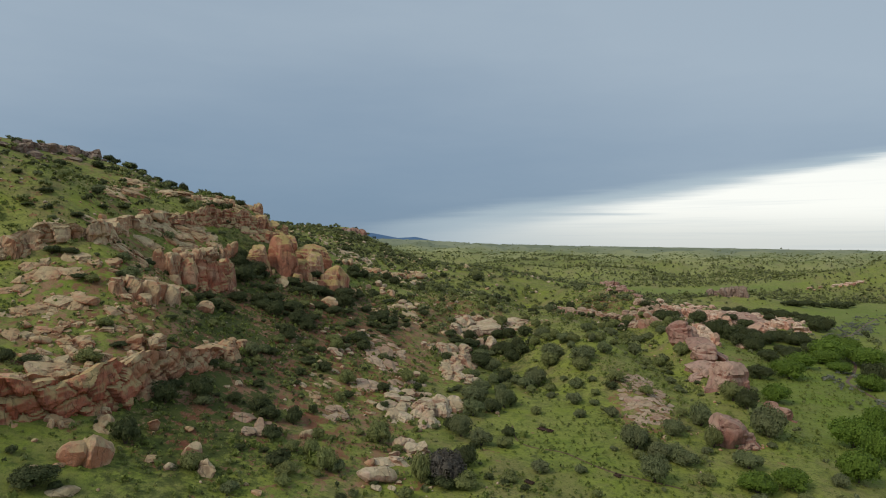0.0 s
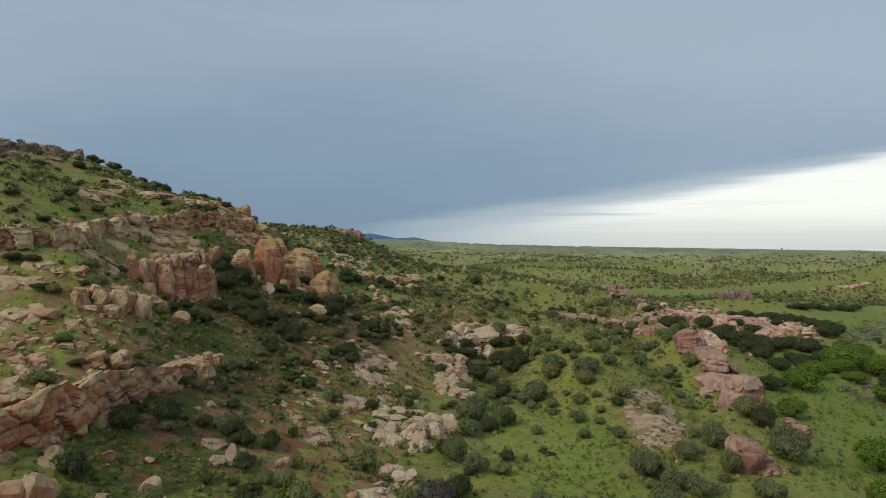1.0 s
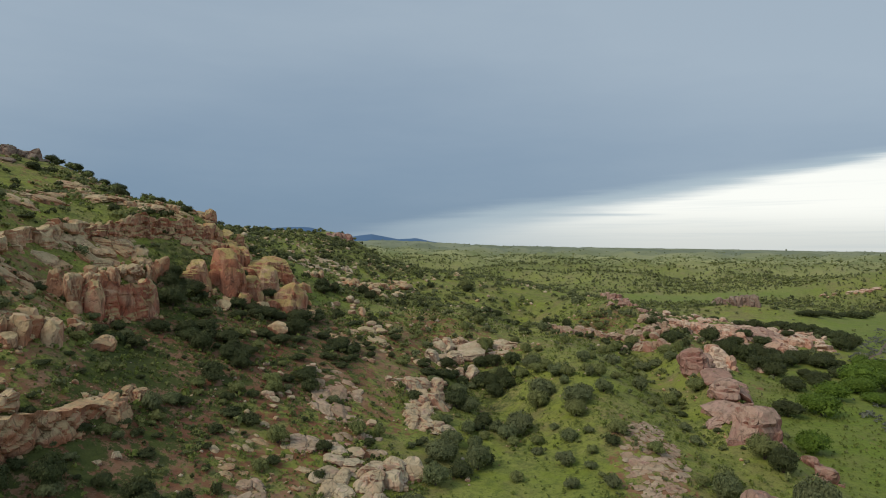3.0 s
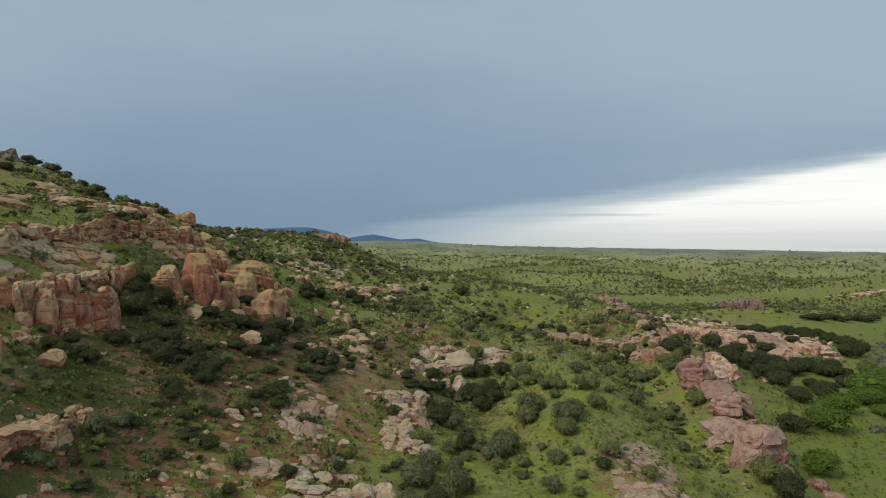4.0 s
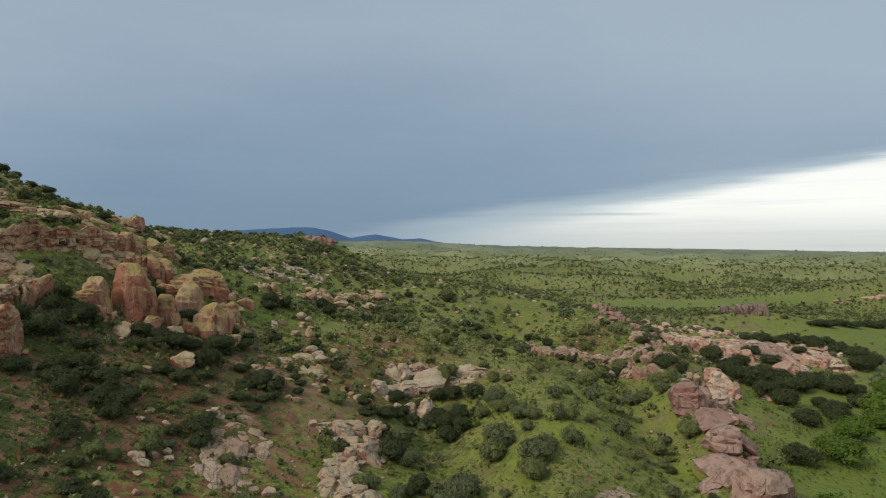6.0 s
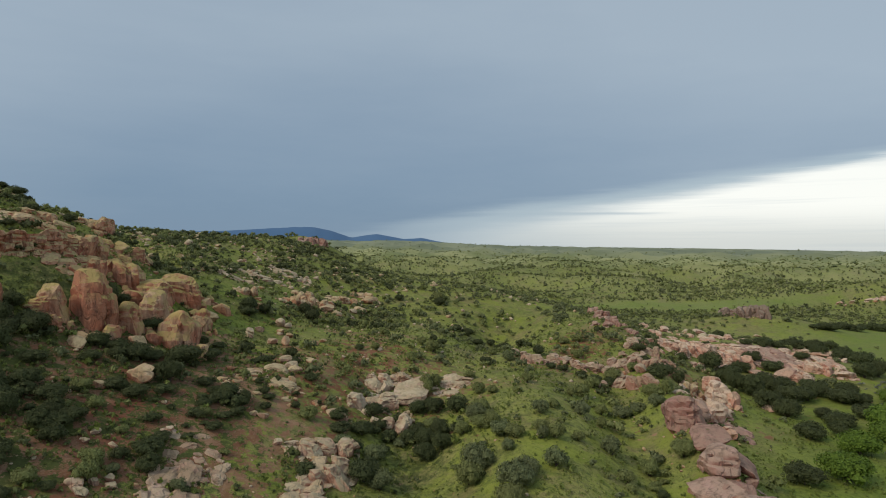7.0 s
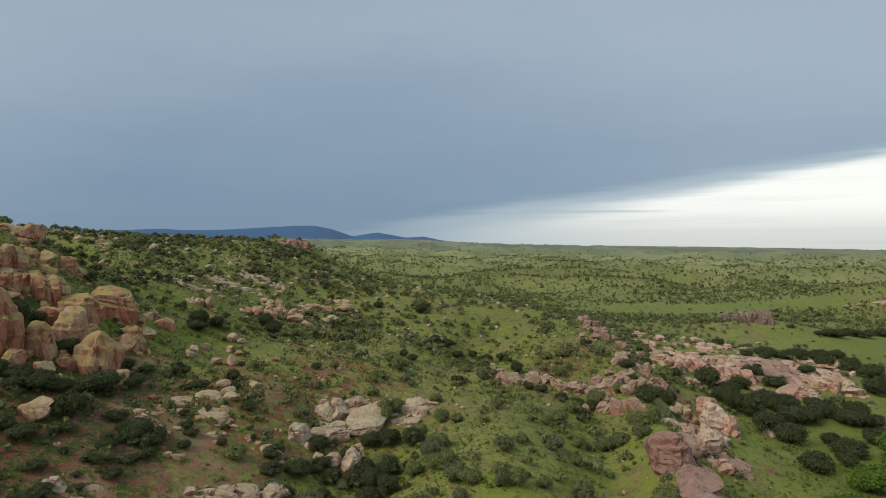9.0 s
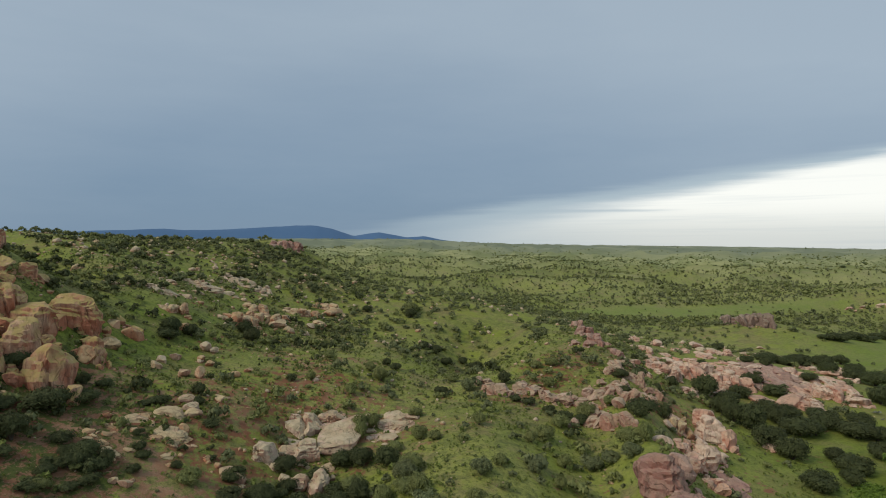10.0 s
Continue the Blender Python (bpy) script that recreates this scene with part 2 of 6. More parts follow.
ROCK_DARK = rock_material("dark_rock", (0.230, 0.155, 0.128), (0.340, 0.245, 0.200), (0.105, 0.072, 0.060), (0.27, 0.24, 0.14), 0.30)
LEAF_DARK = leaf_material("dark_oak_leaves", (0.040, 0.053, 0.019), (0.107, 0.126, 0.046))
LEAF_GREY = leaf_material("grey_green_leaves", (0.093, 0.116, 0.048), (0.211, 0.238, 0.102), 0.01)
LEAF_OLIVE = leaf_material("olive_leaves", (0.118, 0.145, 0.047), (0.266, 0.289, 0.102))
LEAF_BROWN = leaf_material("half_bare_twigs", (0.062, 0.054, 0.042), (0.150, 0.135, 0.110))
LEAF_SILVER = leaf_material("silver_brush_leaves", (0.110, 0.125, 0.090), (0.260, 0.275, 0.210))
LEAF_BRIGHT = leaf_material("bright_willow_leaves", (0.070, 0.125, 0.014), (0.160, 0.240, 0.032))
LEAF_GRASS = leaf_material("grass_blades", (0.120, 0.165, 0.034), (0.235, 0.270, 0.070))
BARK = surface("bark", lambda n, p: n.mix(n.noise(p, 6.0), (0.06, 0.045, 0.035), (0.13, 0.10, 0.08)), 0.95)
BRUSH = surface("dead_brush", lambda n, p: n.mix(n.noise(p, 3.0), (0.035, 0.022, 0.018), (0.11, 0.065, 0.05)), 0.95)
MUD = surface("creek_mud", lambda n, p: n.mix(n.noise(p, 0.5, 4.0), (0.105, 0.060, 0.042), (0.19, 0.125, 0.090)), 0.6)
TRAIL = surface("trodden_earth", lambda n, p: n.mix(n.noise(p, 1.5, 4.0), (0.085, 0.060, 0.034), (0.150, 0.110, 0.062)), 0.95)


# ---- the land ----
def lattice(ix, iy, seed):
    h = (ix.astype(np.int64) * 374761393 + iy.astype(np.int64) * 668265263 + seed * 974634777) & 0x7FFFFFFF
    h = ((h ^ (h >> 13)) * 1274126177) & 0x7FFFFFFF
    return ((h ^ (h >> 16)) & 0xFFFF) / 65535.0 * 2.0 - 1.0


def waves(x, y, size, seed, octaves=3):
    """Smooth noise from -1 to 1, with bumps about size metres across."""
    total, amp, norm = 0.0, 1.0, 0.0
    for o in range(octaves):
        u, v = x / size * 2 ** o, y / size * 2 ** o
        iu, iv = np.floor(u), np.floor(v)
        fu, fv = u - iu, v - iv
        fu, fv = fu * fu * (3 - 2 * fu), fv * fv * (3 - 2 * fv)
        a, b = lattice(iu, iv, seed + o), lattice(iu + 1, iv, seed + o)
        c, d = lattice(iu, iv + 1, seed + o), lattice(iu + 1, iv + 1, seed + o)
        total = total + amp * (a + (b - a) * fu + (c - a) * fv + (a - b - c + d) * fu * fv)
        norm += amp
        amp *= 0.5
    return total / norm


def smooth(v, low, high):
    t = np.clip((v - low) / (high - low), 0.0, 1.0)
    return t * t * (3 - 2 * t)


def mound(x, y, cx, cy, long_u, long_v, turn, height):
    """A rounded landform with its own two half-widths, turned by degrees."""
    c, s = math.cos(radians(turn)), math.sin(radians(turn))
    u, v = (x - cx) * c + (y - cy) * s, (y - cy) * c - (x - cx) * s
    return height * np.exp(-(u / long_u) ** 2 - (v / long_v) ** 2)


def landforms(x, y):
    z = -3.3 - 11.5 * np.tanh(x / 300) + 1.8 * np.tanh((y - 200) / 300)
    z = z + mound(x, y, -206.8, 203.9, 106.8, 263.2, 3.4, 77.4)  # the long hill
    z = z + mound(x, y, -85, 456.9, 76.5, 154.6, -1.5, 40.2)  # its farther shoulder
    z = z + mound(x, y, -79.7, 212.4, 34.9, 53.6, -26.3, 27.3)  # bench below the cliffs
    z = z + mound(x, y, -81.7, 136.9, 32, 17, -36.8, 12.4)  # brow
    z = z + mound(x, y, -6.1, 220.6, 33.8, 127, -29.6, 12.8)  # toe of the slope
    z = z + mound(x, y, 83.5, 291.4, 31.6, 62.2, -8.8, 17)  # middle knoll
    z = z + mound(x, y, 45.4, 185.8, 19.9, 59.5, -4.1, 12.3)  # near spur
    z = z + mound(x, y, 79.5, 194.2, 8, 53.9, -7.9, 10.8)  # rock rib
    z = z + mound(x, y, 15.3, 191.5, 8.1, 61.9, 19.1, -2.8)  # the draw
    z = z + mound(x, y, 40.5, 413.1, 66.4, 99.3, -8.3, 20.6)  # far saddle
    z = z + mound(x, y, 149.9, 338.1, 43.6, 71.1, 30.5, 7.3)  # ledge by the meadow
    z = z + mound(x, y, 485, 585, 112, 50, 4, 27)  # far bank
    z = z + mound(x, y, -72, 485.7, 28.5, 8, 7.2, 7.4)  # nose
    z = z + mound(x, y, -104.6, 274.4, 74.9, 44.4, 2.5, 20.8)  # back of the bench
    z = z + mound(x, y, -139.9, 160.1, 65.1, 22.6, 9, 11.4)  # crown of the hill
    z = z + mound(x, y, -132.5, 302.3, 77.5, 19.5, -36.1, -25.7)  # gap behind the hill
    z = z + mound(x, y, 48.1, 314.2, 18.1, 40.9, -9.8, -14.1)  # gully behind the spur
    z = z + mound(x, y, 226, 450, 38, 30, -30, 9.0)  # rise above the meadow
    # the far side: low rolling range country that climbs to a rim at the horizon
    r, bearing = np.hypot(x, y), np.degrees(np.arctan2(x, np.maximum(y, 1.0)))
    rim = 50.0 - 1.02 * np.clip(bearing + 1.3, -3.0, 60.0)
    z = z + smooth(r, 1300, 3300) * (rim + 12.0)
    z = z + smooth(r, 520, 900) * (1.0 - 2.4 * np.abs(waves(x, y * 1.5, 230, 11, 4))) * 33.0 * (1.0 - 0.70 * smooth(r, 2000, 3200))
    z = z - smooth(r, 560, 900) * 4.0
    return z - smooth(r, 3400, 5000) * 60.0


CREEK = ((330, 405), (285, 392), (262, 368), (240, 342), (220, 318), (203, 296), (186, 280), (172, 264), (166, 246), (158, 228), (146, 212), (134, 198), (129, 180), (124, 155), (122, 120), (126, 60))


def beside(x, y, line):
    """Distance from a line of points."""
    best = np.full(np.shape(x), 1e9)
    for (ax, ay), (bx, by) in zip(line, line[1:]):
        t = np.clip(((x - ax) * (bx - ax) + (y - ay) * (by - ay)) / ((bx - ax) ** 2 + (by - ay) ** 2), 0, 1)
        best = np.minimum(best, np.hypot(x - ax - t * (bx - ax), y - ay - t * (by - ay)))
    return best


def ground(x, y):
    x, y = np.asarray(x, float), np.asarray(y, float)
    z = landforms(x, y)
    if np.size(x) > 1 or (x.max() > 100):
        z = z - 1.1 * (1 - smooth(beside(x, y, CREEK), 1.5, 6.0))
    meadow = smooth(-z, 4.5, 7.0)
    near = 1.0 - smooth(np.hypot(x, y), 500, 1000)
    rough = waves(x, y, 26, 3, 2) * 0.9 + waves(x, y, 11, 5, 2) * 0.40
    return z + rough * near * (1.0 - 0.85 * meadow)


def height(x, y):
    return float(ground(np.array([x]), np.array([y]))[0])


def spaced(low, fine_low, fine_high, high, step, growth):
    """Grid lines: even in the middle, ever wider outwards."""
    mid = list(np.arange(fine_low, fine_high, step))
    out, s, v = [], step, fine_high
    while v < high:
        out.append(v)
        s *= growth
        v += s
    down, s, v = [], step * growth, fine_low - step
    while v > low:
        down.append(v)
        s *= growth
        v -= s
    return np.array([low] + down[::-1] + mid + out + [high])


def mesh_of(name, verts, faces, material, smooth_shade=True, crisp=0):
    """A mesh from arrays; faces all have the same number of corners."""
    me = bpy.data.meshes.new(name)
    verts, faces = np.asarray(verts, np.float32), np.asarray(faces, np.int32)
    k = faces.shape[1]
    me.vertices.add(len(verts))
    me.vertices.foreach_set("co", verts.ravel())
    me.loops.add(faces.size)
    me.loops.foreach_set("vertex_index", faces.ravel())
    me.polygons.add(len(faces))
    me.polygons.foreach_set("loop_start", np.arange(0, faces.size, k, dtype=np.int32))
    me.polygons.foreach_set("loop_total", np.full(len(faces), k, np.int32))
    me.polygons.foreach_set("use_smooth", np.full(len(faces), smooth_shade))
    me.update(calc_edges=True)
    me.materials.append(material)
    if crisp:
        me.set_sharp_from_angle(angle=radians(crisp))
    return me


def layer(me, name, values):
    me.attributes.new(name, "FLOAT", "POINT").data.foreach_set("value", np.asarray(values, np.float32))


def spot(x, y, cx, cy, ru, rv, turn=0.0):
    return mound(x, y, cx, cy, ru, rv, turn, 1.0)


def soil_at(x, y):
    """How bare the earth is, 0 to 1."""
    slope = spot(x, y, -20, 130, 20, 36, 10) * 0.72 + spot(x, y, -26, 176, 18, 30) * 0.40 + spot(x, y, 2, 228, 10, 12) * 0.5 + spot(x, y, -18, 172, 18, 24) * 0.4 + spot(x, y, -8, 205, 26, 22) * 0.5
    slope += spot(x, y, -66, 118, 16, 34) * 0.42 + spot(x, y, -66, 97, 12, 16, 30) * 0.5 + spot(x, y, 15, 232, 18, 16) * 0.5 + spot(x, y, 47, 139, 7, 19, -17) * 1.0 + spot(x, y, -75, 160, 20, 40) * 0.3
    slope += spot(x, y, 100, 255, 30, 40, -20) * 0.35 + spot(x, y, -40, 300, 40, 30) * 0.3 + spot(x, y, 58, 248, 16, 26) * 0.32 + spot(x, y, 80, 285, 16, 30) * 0.3 + spot(x, y, 0, 262, 16, 8) * 0.5
    slope += spot(x, y, -36, 145, 14, 40, 8) * 0.35 + smooth(landforms(x, y), 36, 48) * (1 - smooth(y, 260, 330)) * 0.14
    return np.clip(slope + waves(x, y, 11, 21, 3) * 0.42 + waves(x, y, 42, 23, 3) * 0.34 * (1 - np.clip(lush_at(x, y), 0, 1)) + 0.02, 0, 0.52)


def lush_at(x, y):
    """Where the grass is rich and even: the creek flat, the far hay field and the foot of the draw."""
    flat = spot(x, y, 135, 185, 42, 80, -25) + spot(x, y, 240, 350, 42, 66, -35) + spot(x, y, 298, 432, 34, 60, -38) + spot(x, y, 150, 90, 60, 70) * 0.8
    field = np.clip((spot(x, y, 225, 560, 125, 26, 4) - 0.3) * 2.5, 0, 1) + spot(x, y, 60, 640, 80, 24) * 0.4
    draw = spot(x, y, 24, 112, 14, 34, 8) * 0.7 + spot(x, y, -48, 90, 16, 12) * 0.4
    slope = np.clip(waves(x, y, 24, 37, 3) * 1.3, 0, 0.55) * smooth(-x, -10, 10) * (1 - smooth(y, 300, 400))
    return np.clip((flat + field) * 1.25 + slope + draw + waves(x, y, 40, 31, 2) * 0.22, 0, 1)


def weed_shade_at(x, y):
    """Where dark weeds and forbs crowd out the grass, plus painted shade on slopes."""
    low = spot(x, y, -42, 118, 10, 45, 4) * 0.85 + spot(x, y, -47, 125, 16, 60, 6) * 0.5 + spot(x, y, -38, 170, 22, 40, 15) * 0.25 + spot(x, y, -20, 120, 20, 40) * 0.15 + spot(x, y, -27, 174, 14, 24) * 0.75 + spot(x, y, -60, 270, 50, 60) * 0.3 + spot(x, y, 18, 190, 9, 60, 14) * 0.6
    return np.clip(low * 0.75 + spot(x, y, -52, 180, 26, 40) * 0.35 + spot(x, y, -30, 182, 20, 26) * 0.60 + waves(x, y, 18, 35, 3) * 0.3, 0, 1)


def build_ground():
    gx, gy = spaced(-4800, -170, 250, 4900, 1.9, 1.06), spaced(-900, 66, 390, 4950, 1.9, 1.048)
    nx, ny = len(gx), len(gy)
    x, y = [a.ravel() for a in np.meshgrid(gx, gy)]
    z = ground(x, y)
    i = (np.arange(ny - 1)[:, None] * nx + np.arange(nx - 1)[None, :]).ravel()
    me = mesh_of("ground", np.stack([x, y, z], 1), np.stack([i, i + 1, i + nx + 1, i + nx], 1), GROUND)
    layer(me, "soil", soil_at(x, y) * (1 - smooth(np.hypot(x, y), 600, 900) * 0.8))
    layer(me, "lush", lush_at(x, y))
    layer(me, "weed_shade", weed_shade_at(x, y))
    # masks by distance for the haze in the ground colour
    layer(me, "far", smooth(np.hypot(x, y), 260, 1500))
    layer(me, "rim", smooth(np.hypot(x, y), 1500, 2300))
    tagged(new("ground", me), "rolling green rangeland with bare reddish soil patches", "ground", kind="structure")


build_ground()


# ---- rocks ----
def ball(level):
    """An icosphere's corners and faces."""
    bm = bmesh.new()
    bmesh.ops.create_icosphere(bm, subdivisions=level, radius=1.0)
    bm.verts.ensure_lookup_table()
    verts = np.array([v.co[:] for v in bm.verts])
    faces = np.array([[v.index for v in f.verts] for f in bm.faces])
    bm.free()
    return verts, faces


BALLS = {level: ball(level) for level in (1, 2, 3, 4, 5)}
BALLS[0] = (np.array([(1, 0, 0), (0, 1, 0), (-1, 0, 0), (0, -1, 0), (0, 0, 1), (0, 0, -1)], float), np.array([(0, 1, 4), (1, 2, 4), (2, 3, 4), (3, 0, 4), (1, 0, 5), (2, 1, 5), (3, 2, 5), (0, 3, 5)]))


def lumps(p, size, seed, octaves=3):
    """Noise in space, as the mean of three crossed sheets."""
    a = waves(p[:, 0] + 9.1 * p[:, 2], p[:, 1] + 50, size, seed, octaves)
    b = waves(p[:, 1] + 40, p[:, 2] - 0.3 * p[:, 0], size, seed + 17, octaves)
    c = waves(p[:, 2] - 20, p[:, 0] + 0.5 * p[:, 1], size, seed + 31, octaves)
    return (a * 0.6 + b + c) / 2.0


def rock_shape(kind, seed, level):
    """A rock in a box of about 2 x 2 x 2: rounded boulder, jointed block, flat slab or fluted column."""
    rng = np.random.default_rng(seed)
    v, faces = BALLS[level]
    p = v.copy()
    square = {"boulder": 0.80, "block": 0.66, "slab": 0.60, "column": 0.62, "pillar": 0.64, "tor": 0.72}[kind]
    p = np.sign(v) * np.abs(v) ** square * 1.12
    turn = rng.uniform(0, math.pi)

    def cut(way, keep, amount=0.99):
        nonlocal p
        way = way / np.linalg.norm(way)
        far = p @ way
        p = p - way[None, :] * (np.maximum(far - far.max() * keep, 0.0) * amount)[:, None]

    # split faces: most run with the joints, a few cut across
    for i in range({"boulder": 15, "block": 14, "slab": 9, "column": 12, "pillar": 13, "tor": 7}[kind]):
        if kind == "boulder" or i % 3 == 2:
            cut(rng.normal(size=3), rng.uniform(0.52, 0.86) if kind == "boulder" else rng.uniform(0.66, 0.90))
        else:
            a = turn + rng.integers(0, 4) * math.pi / 2 + rng.normal(0, 0.28)
            cut(np.array([math.cos(a), math.sin(a), rng.normal(0.15, 0.30)]), rng.uniform(0.56, 0.88))
    p = p / np.max(np.abs(p), axis=0)
    if level > 2 and kind != "boulder":
        # joints and beds: the pieces between them are set back unevenly
        push = np.zeros(len(p))
        wander = lumps(p, 0.55, seed + 1, 2)
        for axis in range(2):
            a = turn + axis * math.pi / 2 + rng.normal(0, 0.15)
            lean = rng.normal(0, 0.18)
            d = p[:, 0] * math.cos(a) + p[:, 1] * math.sin(a) + lean * p[:, 2] + 0.09 * wander
            marks = np.sort(rng.uniform(-0.95, 0.95, {"block": 4, "slab": 4, "column": 4, "pillar": 4, "tor": 2}[kind]))
            push += rng.normal(0, 0.055, len(marks) + 1)[np.searchsorted(marks, d)]
            for m in marks:
                push -= np.exp(-((d - m) / rng.uniform(0.022, 0.05)) ** 2) * rng.uniform(0.06, 0.17)
        tip = rng.normal(0, 0.20, 2)
        d = p[:, 2] + tip[0] * p[:, 0] + tip[1] * p[:, 1] + 0.06 * wander
        marks = np.sort(rng.uniform(-0.8, 0.8, {"block": 4, "slab": 2, "column": 5, "pillar": 3, "tor": 2}[kind]))
        push += rng.normal(0, 0.050, len(marks) + 1)[np.searchsorted(marks, d)]
        for m in marks:
            push -= np.exp(-((d - m) / rng.uniform(0.02, 0.045)) ** 2) * rng.uniform(0.04, 0.13)
        p = p * (1.0 + push)[:, None]
    # weathering: chipped corners, then grain
    for i in range(26 if level > 3 else 12):
        cut(rng.normal(size=3), rng.uniform(0.90, 0.985))
    p[:, 0] += p[:, 2] * rng.normal(0, 0.10)
    p[:, 1] += p[:, 2] * rng.normal(0, 0.10)
    if kind == "tor":
        # heavy head on a foot that has been eaten away
        p[:, :2] *= (0.93 + 0.12 * np.clip(p[:, 2:3] + 0.2, -0.7, 0.6))
    p = p + v * (lumps(p, 0.9, seed + 3, 2) * (0.26 if kind == "tor" else 0.09) + lumps(p, 0.30, seed + 5, 3) * 0.050)[:, None]
    if level > 3:
        p = p + v * (lumps(p, 0.10, seed + 9, 2) * 0.034)[:, None]
    p[:, 2] -= 0.12
    return p, faces


ROCKS, SHAPES = {}, {}


def rock_mesh(kind, variant, level, material):
    key = (kind, variant, level, material.name)
    if key not in ROCKS:
        if key[:3] not in SHAPES:
            SHAPES[key[:3]] = rock_shape(kind, 100 + variant * 7 + len(kind) * 1000, level)
        ROCKS[key] = mesh_of("rock_" + kind, *SHAPES[key[:3]], material, True, 24 if level > 3 else 14)
    return ROCKS[key]


KINDS = {"b": "boulder", "k": "block", "s": "slab", "c": "column", "p": "pillar", "q": "tor", "d": "boulder"}
rock_rng = random.Random(5)


def ground_normal(x, y, step=2.5):
    z = ground(np.array([x + step, x - step, x, x]), np.array([y, y, y + step, y - step]))
    gx, gy = float(z[0] - z[1]), float(z[2] - z[3])
    return Vector((-gx, -gy, 2 * step)).normalized()


def rock(name, x, y, wide, deep, tall, kind, material, parent=None, most=5):
    """One rock on the ground, sunk a little into it; slabs lie with the slope."""
    size = max(wide, tall, deep)
    level = min(most, 5 if max(wide, tall) > 12 else 4 if size > 5.0 else 3 if size > 1.0 else 2)
    level = min(level, 3) if y > 300 else level
    ob = new(name, rock_mesh(KINDS[kind], rock_rng.randrange(9), level, material))
    z = height(x, y)
    turn = Euler((rock_rng.gauss(0, 0.09), rock_rng.gauss(0, 0.09), rock_rng.uniform(-0.45, 0.45) + rock_rng.choice((0, math.pi)))).to_quaternion()
    flat = Vector((0, 0, 1)).lerp(ground_normal(x, y), {"s": 1.0, "k": 0.30, "b": 0.3, "c": -0.55, "p": -0.15, "q": 0.1, "d": 1.0}[kind]).normalized()
    turn = Vector((0, 0, 1)).rotation_difference(flat) @ turn
    if kind in "sd":
        half = tall * 0.85
        centre = Vector((x, y, z)) + flat * (tall - half * 0.85)
    else:
        low = min(z, *ground(np.array([x + wide * 0.4, x]), np.array([y, y - deep * 0.4])).tolist())
        whole = (z + tall - low) + tall * (0.30 if kind != "b" else 0.20)
        half = whole * 0.53
        centre = Vector((x, y, z + tall - half * 0.88))
    m = Matrix.LocRotScale(centre, turn, (wide * 0.55, deep * 0.55, half))
    if parent:
        m = parent.matrix_basis.inverted() @ m
        ob.parent = parent
    ob.matrix_basis = m
    return ob


RUBBLE = []


def outcrop(label, material, blocks, group="rock outcrops"):
    """Blocks of one outcrop: x, y, width, depth, height, kind."""
    cx, cy = sum(b[0] for b in blocks) / len(blocks), sum(b[1] for b in blocks) / len(blocks)
    base = tagged(new("rock_outcrop"), label, "rock outcrop", group)
    base.matrix_basis = pose(cx, cy, height(cx, cy))
    for x, y, wide, deep, tall, kind in blocks:
        RUBBLE.append((x, y, wide, deep, tall))
        for row in split_up(x, y, wide, deep, tall, kind):
            rock("rock_block", *row, material, base)
        # broken pieces that lie against the large blocks
        for _ in range(3 if wide > 5.0 else 2 if wide > 3.0 else 1):
            a, part_of = rock_rng.uniform(-2.8, 0.8), rock_rng.uniform(0.22, 0.42)
            rock("rock_block", x + wide * 0.58 * math.cos(a), y + deep * 0.58 * math.sin(a), wide * part_of, wide * part_of * rock_rng.uniform(0.7, 1.2),
                 min(tall, wide) * part_of * rock_rng.uniform(0.5, 1.1), "s" if kind == "s" else rock_rng.choice("kkb"), material, base, 3)
    return base


def split_up(x, y, wide, deep, tall, kind):
    """A large mass as the jointed pieces that it has come apart into."""
    if kind in "pbqd" or wide < 3.6:
        return [(x, y, wide, deep, tall, kind)]
    away = Vector((x - 20, y)).normalized()
    across = Vector((away.y, -away.x))
    rows = []
    nx = 3 if wide > 7.5 else 2
    ny = 2 if deep > 4.5 and kind in "sk" else 1
    for i in range(nx):
        for k in range(ny):
            u = ((i + 0.5) / nx - 0.5) * wide + rock_rng.gauss(0, 0.08) * wide / nx
            v = ((k + 0.5) / ny - 0.5) * deep + rock_rng.gauss(0, 0.10) * deep / ny
            px, py = x + across.x * u + away.x * v, y + across.y * u + away.y * v
            high = tall * rock_rng.uniform(0.66, 1.05)
            if kind != "s":
                high = max(height(x, y) + high - height(px, py), 0.3 * tall)
            rows.append((px, py, wide / nx * rock_rng.uniform(1.15, 1.65), deep / ny * rock_rng.uniform(1.0, 1.5), high, kind))
    return rows


